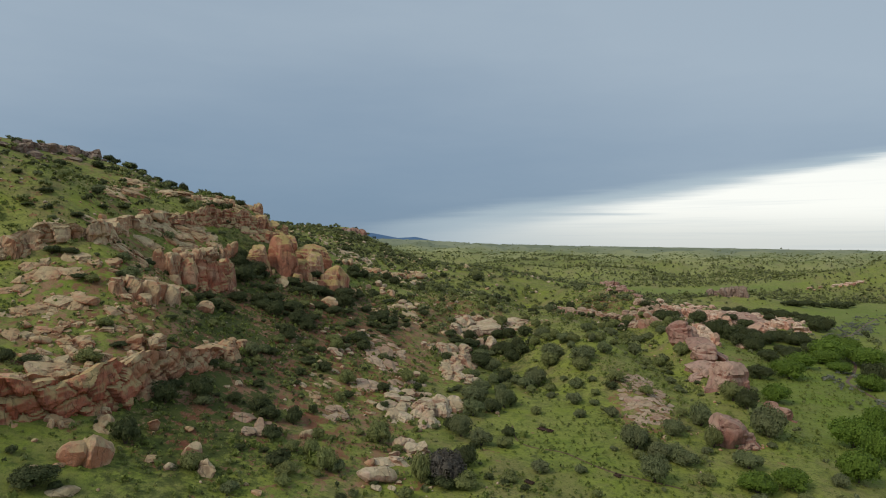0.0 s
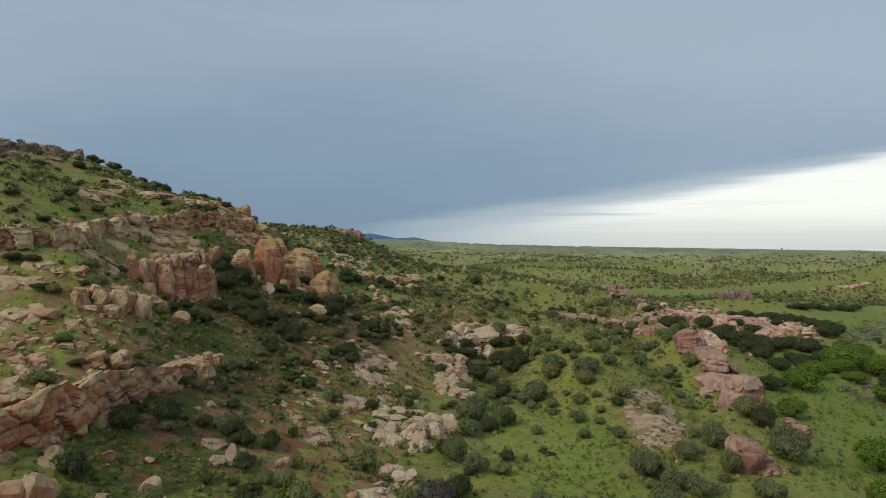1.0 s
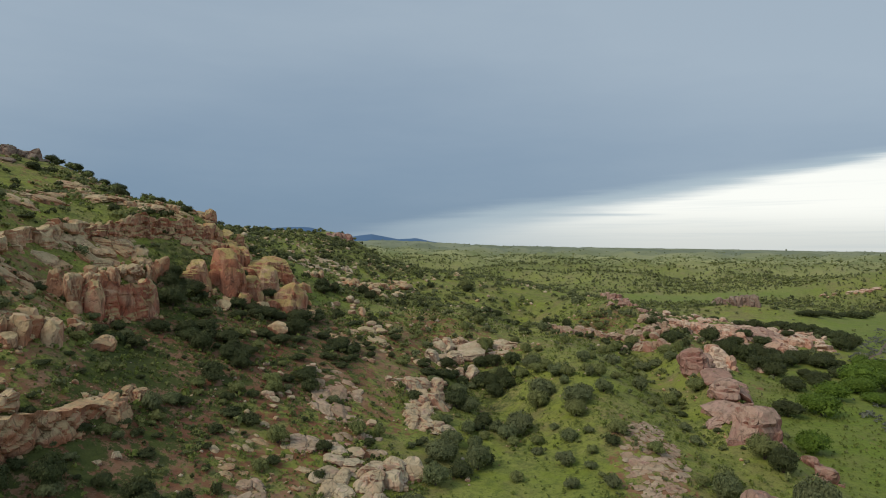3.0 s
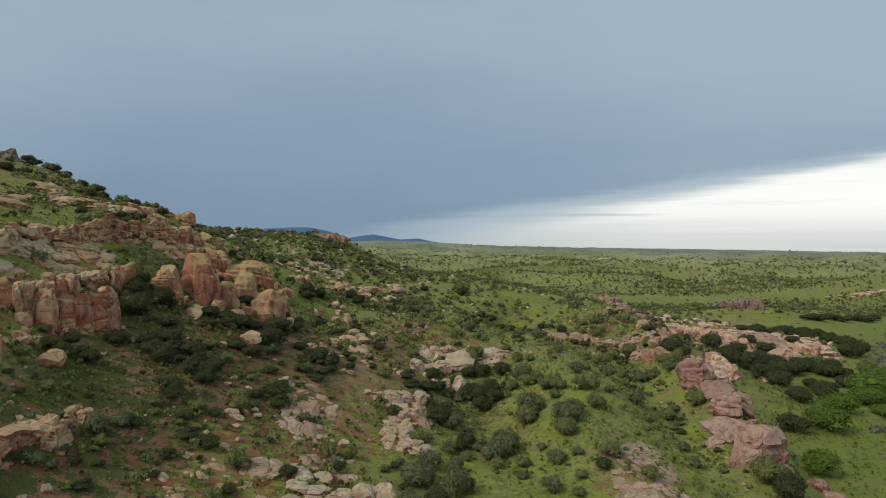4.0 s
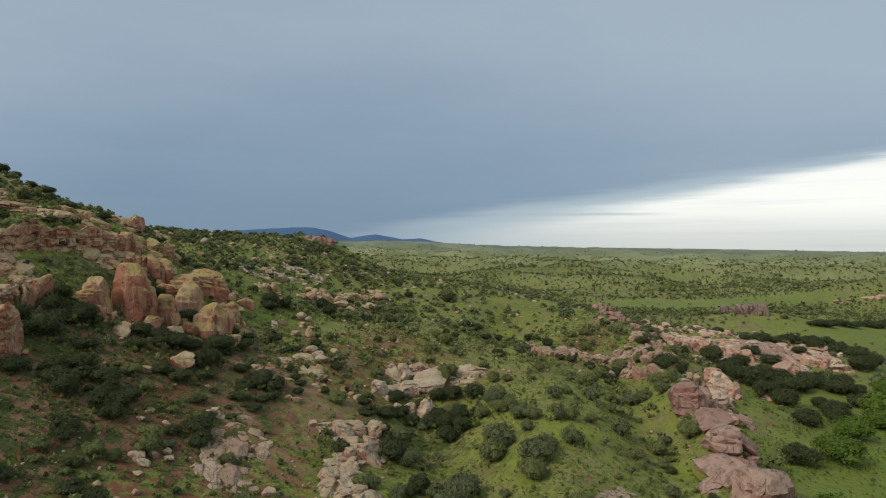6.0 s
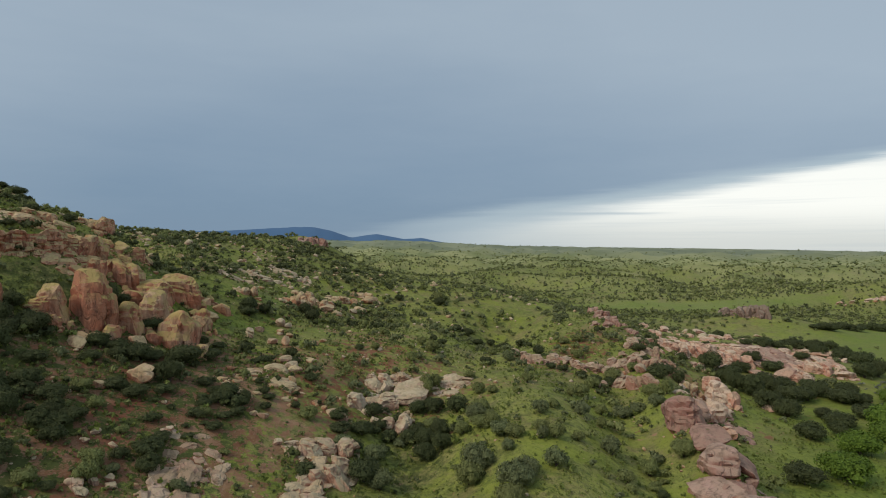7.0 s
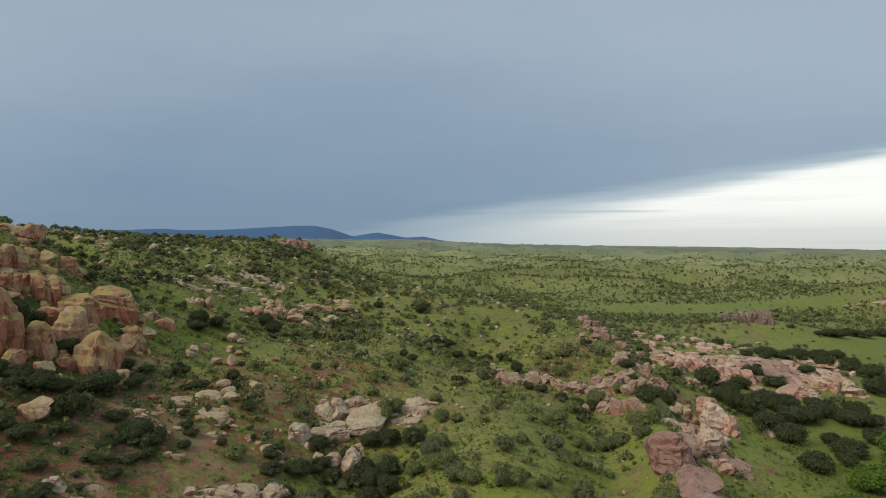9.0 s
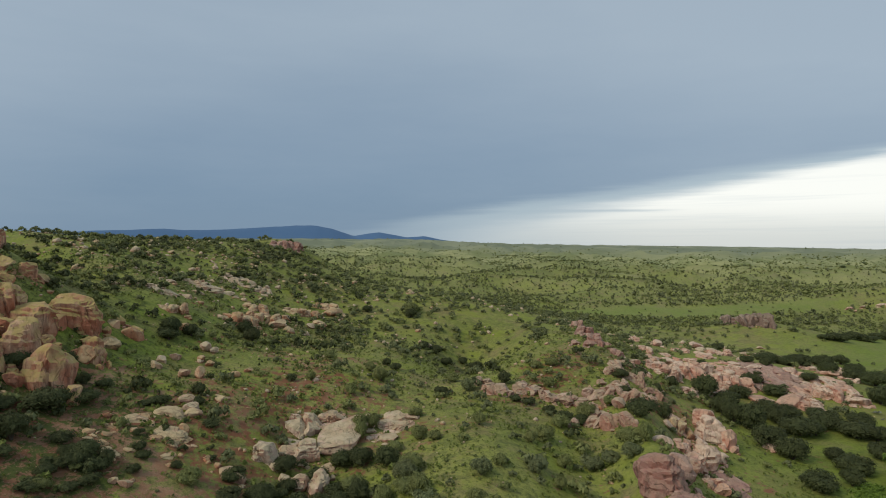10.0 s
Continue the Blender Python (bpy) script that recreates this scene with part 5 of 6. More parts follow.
shrubs("dense dark-green scrub oak rooted in the grass", LEAF_DARK, [
    (-139.5, 266.9, 6.0, 3.4), (-135, 267.1, 5.5, 2.8), (-120.2, 262.2, 7.0, 3.8), (-93, 214, 3.6, 3.9),
    (-81.6, 215.5, 4.5, 2.5), (-75.3, 221.5, 4.2, 2.5), (-125.7, 262.3, 5.0, 2.9), (-78.6, 203, 4.6, 1.6),
    (-84.5, 195.2, 3.3, 2.3), (-100.4, 150.6, 4.2, 1.5), (-96, 165.7, 2.8, 2.0), (-91.3, 160.1, 3.0, 1.3),
    (-90.3, 168.1, 4.4, 1.0), (-147.9, 230.1, 4.8, 3.2), (-142, 245.4, 5.1, 3.0), (-111.1, 155.6, 3.2, 1.3),
    (-100.1, 144, 3.3, 0.9), (-44.1, 156.6, 5.3, 4.3), (-38.5, 148.1, 5.0, 3.4), (-35.1, 155, 4.4, 3.1),
    (-38.6, 157, 4.4, 3.4), (70.6, 138.4, 5.7, 4.9), (101.6, 191.1, 8.9, 4.6), (137.9, 259.2, 12.1, 5.6),
])
shrubs("dense dark-green scrub oak rooted in the grass", LEAF_DARK, [
    (149.1, 266.1, 10.0, 5.2), (153.7, 259, 10.7, 5.1), (136.5, 268.6, 7.6, 4.8), (121.5, 222.5, 9.2, 4.6),
    (137.2, 235, 8.8, 4.4), (150.9, 244.5, 9.2, 4.5), (135.6, 187.9, 8.8, 8.4), (125.4, 261.6, 10.0, 7.3),
    (120.7, 262.3, 6.7, 6.6), (123.3, 247.7, 9.2, 6.1), (125.6, 240.7, 8.8, 5.9), (126.9, 279.9, 9.2, 4.2),
    (142.9, 275.2, 9.0, 3.4), (134.3, 287.7, 7.7, 4.3), (151.9, 275.3, 7.2, 2.6), (158.2, 257.1, 6.5, 3.7),
    (131.5, 226.9, 5.4, 4.0), (137, 242.3, 6.0, 3.5), (21.3, 191.7, 5.2, 3.8), (10, 194.6, 3.4, 2.0),
    (24.3, 193.2, 5.3, 3.9), (3.7, 186.8, 4.8, 2.3), (20.4, 354.4, 6.2, 4.1), (0.3, 358.9, 5.3, 3.3),
])
shrubs("dense dark-green scrub oak rooted in the grass", LEAF_DARK, [
    (-22.3, 272.5, 5.8, 4.3), (-36.3, 247.6, 6.3, 3.4), (37.2, 247, 4.1, 2.7), (-0.4, 238.3, 3.0, 2.0),
    (-12.2, 211.4, 3.0, 2.1), (-31.7, 173.3, 5.3, 2.6), (-36.9, 188.9, 6.2, 2.3), (-56.9, 180.8, 7.7, 4.1),
    (-62.3, 182.7, 5.7, 4.4), (-50.7, 172.8, 5.2, 2.3), (-41.5, 164.1, 5.7, 3.0), (-35.6, 160.9, 5.5, 2.7),
    (-45.6, 162.9, 4.7, 2.5), (-43.1, 187.5, 5.9, 2.7), (-31.5, 198, 5.1, 2.8), (-22.8, 160, 5.5, 2.7),
    (-22.4, 163.7, 2.9, 1.5), (-19, 184, 5.7, 2.8), (-21.4, 184.1, 3.4, 1.3), (-20, 206, 4.0, 1.1),
    (-37.9, 252, 6.4, 4.7), (-33.6, 255.3, 4.7, 4.2), (2.5, 192.2, 4.8, 2.8), (7.6, 190.5, 5.7, 2.9),
])
shrubs("dense dark-green scrub oak rooted in the grass", LEAF_DARK, [
    (8.5, 202.2, 5.2, 3.4), (13.3, 194, 4.3, 3.1), (15.1, 201.7, 4.7, 3.3), (19.4, 196.6, 5.0, 3.1),
    (12.8, 188, 2.8, 1.9), (18.8, 206.3, 5.4, 3.4), (-62.9, 170.8, 4.7, 3.8), (-58.9, 176.1, 6.1, 3.2),
    (-54.5, 158.5, 5.3, 2.7), (-47.9, 159.2, 5.3, 2.9), (-47, 165.7, 6.7, 3.1), (-36.7, 158.4, 5.3, 2.6),
    (-37.6, 146.4, 3.8, 2.7), (-53.5, 147.1, 4.8, 2.8), (-59.1, 150.8, 4.0, 2.3), (-41.4, 184.9, 5.2, 2.6),
    (-22.8, 165.2, 3.4, 1.2), (-19.6, 167.5, 2.8, 0.6), (-39, 135, 4.2, 1.8), (-47.5, 100.6, 5.0, 3.0),
    (-46.7, 104.9, 2.6, 1.4), (-27.4, 110.1, 3.2, 2.7), (-31.4, 131.1, 2.8, 1.7), (-27, 137, 3.8, 2.6),
])
shrubs("dense dark-green scrub oak rooted in the grass", LEAF_DARK, [
    (-31.1, 137.4, 4.3, 2.0), (-38.7, 160.7, 3.9, 3.3), (-56.1, 149.2, 3.5, 1.6), (-56.5, 123.6, 3.7, 0.9),
    (-55.8, 129.9, 2.0, 1.1), (-39.5, 120.5, 2.4, 1.5), (-37.2, 122.5, 2.4, 1.0), (-41.9, 121.6, 2.6, 1.3),
    (-36.3, 117, 3.1, 1.5), (-30.5, 125.3, 1.9, 1.2), (-25, 115, 2.1, 2.3), (134.8, 272.7, 9.7, 5.5),
    (147.7, 291.8, 8.5, 4.1), (189.6, 331.3, 8.5, 5.7), (196.3, 326.3, 9.7, 5.1), (180, 287.9, 8.3, 6.2),
    (187.6, 291.3, 8.4, 7.0), (220.7, 373.2, 8.6, 4.6), (142.8, 259.9, 5.5, 5.0), (160.4, 267.3, 7.6, 4.3),
    (162.2, 261.6, 4.4, 2.8), (160.6, 272.2, 4.7, 2.6), (169.3, 309, 6.8, 3.3), (175.1, 351.6, 10.7, 4.2),
])
shrubs("dense dark-green scrub oak rooted in the grass", LEAF_DARK, [
    (182.9, 348.5, 9.5, 4.1), (120.4, 282, 9.3, 7.2), (145.4, 302.6, 8.2, 4.4), (135.3, 320.7, 4.5, 3.4),
    (95.8, 269.2, 5.3, 3.5), (98.9, 262.7, 4.1, 3.2), (109.4, 280, 4.8, 3.7), (162.1, 325.4, 5.5, 4.5),
    (187.9, 349.2, 12.4, 5.9), (202, 356.1, 10.2, 6.4), (206.1, 341, 8.7, 5.5), (199, 318.2, 10.9, 6.0),
    (120.5, 269.5, 7.0, 5.3), (85.2, 230.6, 8.3, 4.2), (94.8, 243.8, 4.6, 4.6), (85.4, 245.7, 3.7, 2.7),
    (88.1, 260.6, 5.0, 3.0), (157.6, 332.5, 6.1, 2.7), (170.9, 390.4, 6.9, 3.7), (151.8, 311.4, 3.4, 2.4),
    (-22.2, 179.8, 2.7, 1.3), (-21.4, 182.9, 2.9, 1.8), (-18.4, 182.1, 3.5, 2.4), (-15.4, 184, 3.5, 2.9),
])
shrubs("dense dark-green scrub oak rooted in the grass", LEAF_DARK, [
    (-13.1, 190.2, 2.9, 1.8), (-16.4, 176.6, 3.7, 1.3), (-18.6, 172.3, 2.1, 0.8), (-20.8, 169.7, 1.9, 0.9),
    (-15.7, 194.5, 2.6, 1.2), (-39, 187.3, 7.1, 3.1), (-14.5, 216.9, 3.4, 3.0), (-25.9, 276.3, 5.9, 5.0),
    (-33.4, 206.3, 3.6, 2.5), (-53.3, 200.7, 5.7, 5.5), (244.5, 425.5, 7.8, 2.9), (249.1, 424.9, 10.3, 4.6),
    (253.1, 423.3, 8.5, 4.3), (267.9, 438.9, 11.4, 4.6), (272.5, 438.1, 9.5, 4.2), (277.4, 437.7, 12.0, 3.8),
    (296.3, 458.2, 10.8, 3.5), (297.3, 451.8, 8.7, 5.3), (299.3, 447.1, 11.2, 4.9), (312.1, 457.7, 9.6, 4.5),
])
shrubs("olive-green juniper bush on the slope", LEAF_OLIVE, [
    (-3.5, 95.1, 4.4, 5.2), (30.1, 168.8, 5.4, 4.2), (36.2, 156.5, 5.9, 3.8), (27.2, 150.2, 3.1, 2.3),
    (-11.8, 109.4, 5.3, 4.1), (12, 113.8, 3.6, 2.5), (-18.4, 94.2, 4.4, 4.1), (-21.5, 134.2, 4.5, 3.7),
    (-26.9, 150.2, 4, 3.4), (-8.7, 143.8, 4.1, 3.8), (-4.7, 145.9, 2.5, 2.8), (-21.8, 98.4, 3.3, 3.1),
    (-23.2, 86.2, 2.9, 1.9), (70, 143.8, 6.7, 4.9), (57.6, 133.1, 4.2, 4), (53.1, 116.9, 3.9, 4.7),
    (39.1, 179.2, 4.6, 2.9), (33.1, 189.2, 5.1, 2.9),
], name="juniper_bush", group="junipers")
shrubs("olive-green juniper bush on the slope", LEAF_OLIVE, [
    (20, 219.9, 4.7, 4.4), (46.3, 217.8, 3.4, 3.3), (-28.3, 154, 4.5, 2.8), (33.1, 197.4, 5.1, 3.8),
    (22.4, 221.9, 4.5, 4.2), (33.4, 215.2, 4.3, 3.3), (35.3, 188, 4.2, 3.7), (47.1, 178.3, 3.9, 3.3),
    (49.5, 196, 3.2, 2.4), (77.7, 183.1, 2.7, 2), (65.9, 229.1, 4.6, 3.5), (73.2, 236, 5.5, 4.1),
    (80.1, 240, 4.3, 3), (77.8, 215.6, 5.7, 3.8), (80.4, 212.8, 3.6, 4.4), (65, 178.6, 4.7, 3.8),
    (72.3, 180.7, 5.4, 3.8), (58.6, 171.4, 3.6, 2.5),
], name="juniper_bush", group="junipers")
shrubs("dark scrub oak crowding the foot of the pinnacles", LEAF_DARK, [
    (-47, 186.5, 5.2, 2.8), (-40.5, 190, 4.6, 2.5), (-33.5, 193.5, 4.8, 2.6), (-37.5, 206.5, 4.4, 2.8),
    (-44.5, 180, 5.0, 2.4), (-33, 185, 4.6, 2.2), (-28.5, 178, 5.0, 2.0), (-24, 186, 4.2, 2.0),
    (-20.5, 174, 4.4, 1.9), (-36, 174, 4.8, 2.2), (-26, 168, 4.0, 1.8), (-16.5, 172, 3.6, 1.7),
    (-52, 205, 4.2, 3.4), (-40, 212, 3.8, 2.6), (-30, 208, 4.4, 2.0), (-15, 179, 3.8, 1.8),
])
shrubs("dark-green bush rooted along the gully", LEAF_DARK, [
    (28.5, 315.1, 4.8, 3.1), (33.2, 316.5, 5.7, 3.5), (37.2, 309.3, 5.1, 3), (43.3, 322.8, 4.9, 2.8),
    (48.4, 315, 6.1, 3.9), (50.1, 246.8, 3.7, 2.5), (54.7, 255.8, 4.5, 3.8), (56.4, 242.1, 4.1, 1.9),
    (59.5, 240.2, 4.4, 2.1), (64.3, 236.6, 4, 2.1), (67.6, 233.7, 4.2, 2.5), (71.2, 232.8, 4.2, 2.8),
    (20.5, 266.4, 3.4, 2.5), (23.4, 263.7, 4, 2.4),
])
shrubs("soft olive-green bush on the grassy spur", LEAF_OLIVE, [
    (31.6, 228.7, 3.8, 2.4), (20.7, 216.9, 3.5, 4.2), (20.8, 249.6, 4.6, 4.2), (17.2, 255.2, 3.5, 2.9),
    (40.2, 261.7, 3.7, 2.7), (65.2, 268.1, 4.1, 2.5), (69.6, 269.2, 4.5, 2.8), (66.5, 254.5, 4.2, 3.4),
    (15, 236.6, 3.7, 3.1), (4.2, 261.8, 4, 3), (4.1, 240.2, 2.9, 2.4), (19.7, 362.4, 7.8, 5.2),
    (22.5, 197.5, 5.3, 2.8), (29.1, 189.6, 3.9, 3.2), (60.8, 219.3, 5, 3.9), (57.2, 215.1, 3.4, 2.9),
    (63.2, 208.6, 3.5, 3.1), (60.5, 197.2, 2.5, 2.9), (44.9, 181.4, 3.6, 2.4), (37, 212.1, 3.4, 2.2),
    (28.7, 211, 4, 2.3),
], name="juniper_bush", group="junipers")
shrubs("half-bare brownish oak bush at the foot of the draw", LEAF_BROWN, [
    (0.5, 96.6, 7.4, 5.2),
], name="grey_oak", group="grey oaks")
shrubs("bright green willow thicket on the creek flat", LEAF_BRIGHT, [
    (112.8, 194.7, 12, 6.5), (148.5, 230.1, 14.1, 8.5), (141, 212.1, 9.1, 3.8), (160, 224.7, 14.6, 7.5),
    (132.9, 185.3, 8.7, 5.8), (86.9, 126.2, 9.4, 7.1), (84.7, 115.8, 6.5, 7.6), (73.9, 105.8, 7.9, 6.1),
    (58.8, 100.5, 7.5, 3.5), (52, 98.5, 6.4, 3.6), (100.4, 138.1, 6.5, 6.5), (160.9, 237.1, 8.9, 6.6),
    (90.8, 162.3, 7.7, 5.2), (171, 254.4, 12.9, 6.1), (143.3, 223.6, 11.2, 5.6), (127.4, 212.1, 10.7, 6.1),
    (170.3, 260.3, 9.9, 5.8),
], name="willow_bush", group="willows")


# ---- scattered growth and stones ----
def random_points(rng, count, box, density):
    """Points in a box (x0, y0, x1, y1), kept by density 0 to 1."""
    x, y = rng.uniform(box[0], box[2], count), rng.uniform(box[1], box[3], count)
    keep = rng.uniform(0, 1, count) < density(x, y)
    return x[keep], y[keep]


def joined(name, shapes, x, y, wide, tall, material, rng, sink=0.05, shade=False):
    """Many small copies of a few shapes in one mesh."""
    verts, faces, total = [], [], 0
    z = ground(x, y) - sink
    pick = rng.integers(0, len(shapes), len(x))
    for k, (v, f) in enumerate(shapes):
        at = np.where(pick == k)[0]
        if not len(at):
            continue
        a = rng.uniform(0, 2 * math.pi, len(at))
        c, s = np.cos(a)[:, None], np.sin(a)[:, None]
        w, h = wide[at][:, None] * 0.5, tall[at][:, None]
        px = (v[None, :, 0] * c - v[None, :, 1] * s) * w + x[at][:, None]
        py = (v[None, :, 0] * s + v[None, :, 1] * c) * w + y[at][:, None]
        pz = v[None, :, 2] * h + z[at][:, None]
        verts.append(np.stack([px, py, pz], 2).reshape(-1, 3))
        faces.append((f[None] + (np.arange(len(at)) * len(v))[:, None, None]).reshape(-1, f.shape[1]) + total)
        total += len(at) * len(v)
    return new(name, mesh_of(name, np.concatenate(verts), np.concatenate(faces), material, shade))


def scrub_density(x, y):
    z = landforms(x, y)
    clump = np.clip(0.60 + 0.9 * waves(x, y, 30, 41, 3), 0.30, 1.0)
    d = 0.34 - 0.12 * smooth(-x, -5, 15) * (1 - smooth(y, 240, 300)) + 0.14 * smooth(y, 230, 340)
    d = d + 0.50 * spot(x, y, -65, 325, 75, 80)            # far slope, thick scrub
    d = d + 0.30 * spot(x, y, -70, 450, 70, 70)
    d = d + 0.30 * spot(x, y, 55, 358, 22, 40) + 0.18 * spot(x, y, 20, 330, 50, 70) + 0.40 * spot(x, y, 44, 318, 12, 40, 20)
    d = d + 0.30 * spot(x, y, -28, 182, 20, 24) + 0.45 * spot(x, y, -44, 145, 22, 50) + 0.25 * spot(x, y, -30, 110, 25, 40)
    d = d + 0.40 * spot(x, y, 22, 200, 10, 50, 12) + 0.30 * spot(x, y, 120, 300, 40, 50, -30) + 0.75 * spot(x, y, 108, 262, 20, 34)
    d = d + 0.25 * spot(x, y, 65, 165, 14, 40)
    d = d + 0.25 * smooth(x, 20, 80) * smooth(y, 340, 410)
    d = d + 0.30 * smooth(z, 36, 46) * (1 - smooth(y, 260, 330))
    d = d - 0.22 * spot(x, y, 70, 275, 26, 48) - 0.10 * spot(x, y, 10, 250, 24, 30)   # open grass on the knoll
    d = d * (1 - 0.55 * smooth(x, 90, 140) * smooth(y, 360, 420))
    return np.clip(d * clump, 0, 1) * (1 - 0.96 * np.clip(lush_at(x, y) * 1.3, 0, 1)) * (1 - 0.1 * smooth(z, 44, 60))


def scatter_scrub():
    rng = np.random.default_rng(77)
    small = [leaf_cloud(np.random.default_rng(500 + i), 4, 64, 0.21, 0.9, 0, 0.88) for i in range(5)]
    x, y = random_points(rng, 15000, (-200, 70, 260, 520), scrub_density)
    xs, ys = random_points(rng, 3600, (-150, 245, 5, 490), scrub_density)
    x, y = np.concatenate([x, xs]), np.concatenate([y, ys])
    order = np.argsort(np.hypot(x - 10, y - 60))
    x, y = x[order], y[order]
    near = np.arange(len(x)) < 300
    # the nearer ones stand as things of their own
    rows = [(float(a), float(b)) for a, b in zip(x[near], y[near])][:300]
    for i, (a, b) in enumerate(rows):
        w = float(min(rng.lognormal(0.78, 0.40), 4.5))
        kind = rng.uniform() + (0.3 if a > 14 else 0.0)
        if kind < 0.45:
            plant("scrub_bush", "low dark-green scrub bush in the grass", "bush", "scrub bushes", LEAF_DARK, a, b, w, w * 0.62)
        elif kind < 0.78:
            plant("scrub_bush", "low olive-green scrub bush in the grass", "bush", "scrub bushes", LEAF_OLIVE, a, b, w, w * 0.66)
        else:
            plant("scrub_bush", "low grey-green scrub bush in the grass", "bush", "scrub bushes", LEAF_GREY, a, b, w, w * 0.62)
    x, y = x[~near], y[~near]
    w = np.minimum(rng.lognormal(0.92, 0.42, len(x)), 5.2)
    tone = rng.uniform(0, 1, len(x))
    # farther scrub leans to paler leaves, haze put into the colour
    tone = np.clip(tone + np.where(x > 0, 0.26, -0.04) + 0.15 * smooth(y, 280, 400), 0, 0.999)
    for low, high, mat, label in ((0, 0.34, LEAF_DARK, "dark-green scrub scattered over the slopes"), (0.34, 0.78, LEAF_OLIVE, "olive-green scrub scattered over the slopes"), (0.78, 1, LEAF_GREY, "grey-green scrub scattered over the slopes")):
        k = (tone >= low) & (tone < high)
        tagged(joined("scrub", small, x[k], y[k], w[k], w[k] * 0.60, mat, rng), label, "scrub", kind="stuff")


def scatter_low():
    """Small soft shrubs over the spur, the knoll and the open slope."""
    rng = np.random.default_rng(82)
    shapes = [leaf_cloud(np.random.default_rng(610 + i), 2, 22, 0.36, 0.8, 0, 0.9) for i in range(5)]
    x, y = random_points(rng, 5000, (-75, 85, 125, 340), lambda x, y: np.clip(0.30 + 0.9 * waves(x, y, 20, 43, 3), 0.03, 0.7) * (1 - np.clip(lush_at(x, y) * 1.1, 0, 0.9)))
    w = np.minimum(rng.lognormal(0.18, 0.35, len(x)), 2.4)
    half = rng.uniform(0, 1, len(x)) < 0.55
    for k, mat, label in ((half, LEAF_OLIVE, "small olive-green shrubs dotted over the grass"), (~half, LEAF_GREY, "small grey-green shrubs dotted over the grass")):
        tagged(joined("low_scrub", shapes, x[k], y[k], w[k], w[k] * 0.6, mat, rng), label, "scrub", kind="stuff")


def far_density(x, y):
    r = np.hypot(x, y)
    veins = smooth(np.abs(waves(x, y * 1.5, 230, 11, 4)), 0.22, 0.34) + 0.6 * (1.0 - smooth(np.abs(waves(x, y * 2.0, 340, 61, 3)), 0.02, 0.09))
    clump = np.clip(0.70 + 0.8 * waves(x, y, 90, 63, 4), 0.22, 1.0)
    return np.clip(clump * 0.70 + veins * 0.60 + 0.5 * spot(x, y, 350, 505, 90, 12, -12), 0, 1) * (1 - np.clip(lush_at(x, y) * 1.4, 0, 0.97)) * np.maximum(smooth(r, 480, 580), smooth(x, 250, 262)) * (1 - 0.96 * smooth(r, 1000, 2200)) * (1 - 0.75 * spot(x, y, 430, 575, 160, 45, 4)) * (1 - 0.8 * spot(x, y, 300, 430, 60, 60, -38))


def scatter_far():
    rng = np.random.default_rng(78)
    blob = []
    for i in range(6):
        blob.append(leaf_cloud(np.random.default_rng(580 + i), 1, 6, 0.55, 0.8, 0, 1.5))
    mid = [leaf_cloud(np.random.default_rng(520 + i), 2, 14, 0.42, 0.8, 0, 1.0) for i in range(4)]
    # evenly over the picture's depth: far ground is sampled more thinly
    r = 380 * np.exp(rng.uniform(0, 1, 190000) * math.log(3500 / 380))
    b = np.radians(rng.uniform(-26, 42, 190000))
    x, y = r * np.sin(b), r * np.cos(b)
    keep = rng.uniform(0, 1, len(x)) < far_density(x, y)
    x, y, r = x[keep], y[keep], r[keep]
    w = rng.lognormal(0.92, 0.42, len(x)) * (1 + 0.45 * smooth(r, 700, 2500))
    dots = [(BALLS[0][0] * np.random.default_rng(590 + i).uniform(0.6, 1.15, (6, 1)) * np.array([1, 1, 0.55]) + np.array([0, 0, 0.4]), BALLS[0][1]) for i in range(6)]
    tone = rng.uniform(0, 1, len(x)) < 0.6
    for low, high, shapes in ((0, 620, mid), (620, 1000, blob), (1000, 9000, dots)):
        # dark oaks in olive and grey: the paler leaves paint in distance haze
        for t, mat in ((tone, LEAF_OLIVE), (~tone, LEAF_GREY)):
            m = (r >= low) & (r < high) & t
            tagged(joined("far_scrub", shapes, x[m], y[m], w[m], w[m] * 0.6, mat, rng), "dark oak scrub dotted over far rangeland", "scrub", kind="stuff")


def tuft_density(x, y):
    return np.clip(0.55 + 1.1 * waves(x, y, 12, 71, 3), 0.05, 1) * (1 - 0.55 * np.clip(lush_at(x, y), 0, 1)) * (1 - 0.5 * soil_at(x, y)) * (1 + 0.6 * weed_shade_at(x, y)) * (1 - 0.5 * smooth(y, 190, 320))


def scatter_tufts():
    rng = np.random.default_rng(79)
    tuft = [leaf_cloud(np.random.default_rng(540 + i), 1, 18, 0.34, 0.9, 1, 0.0) for i in range(8)]
    x, y = random_points(rng, 75000, (-130, 66, 130, 320), tuft_density)
    w = rng.lognormal(-0.12, 0.45, len(x))
    tone = rng.uniform(0, 1, len(x))
    w = np.where(x > 8, w * 0.80, w)
    tone = np.where(x > 8, np.where(tone > 0.95, 0.3, 0.47 + 0.5 * tone), tone)
    for low, high, mat, label in ((0, 0.36, LEAF_OLIVE, "knee-high olive weeds and forbs in the grass"), (0.36, 0.46, LEAF_DARK, "small dark-green seedlings in the grass"), (0.46, 1, LEAF_GRASS, "tufts of yellow-green bunch grass")):
        k = (tone >= low) & (tone < high)
        tagged(joined("grass_tufts", tuft, x[k], y[k], w[k], w[k] * 0.55, mat, rng, 0.02), label, "grass", kind="stuff")


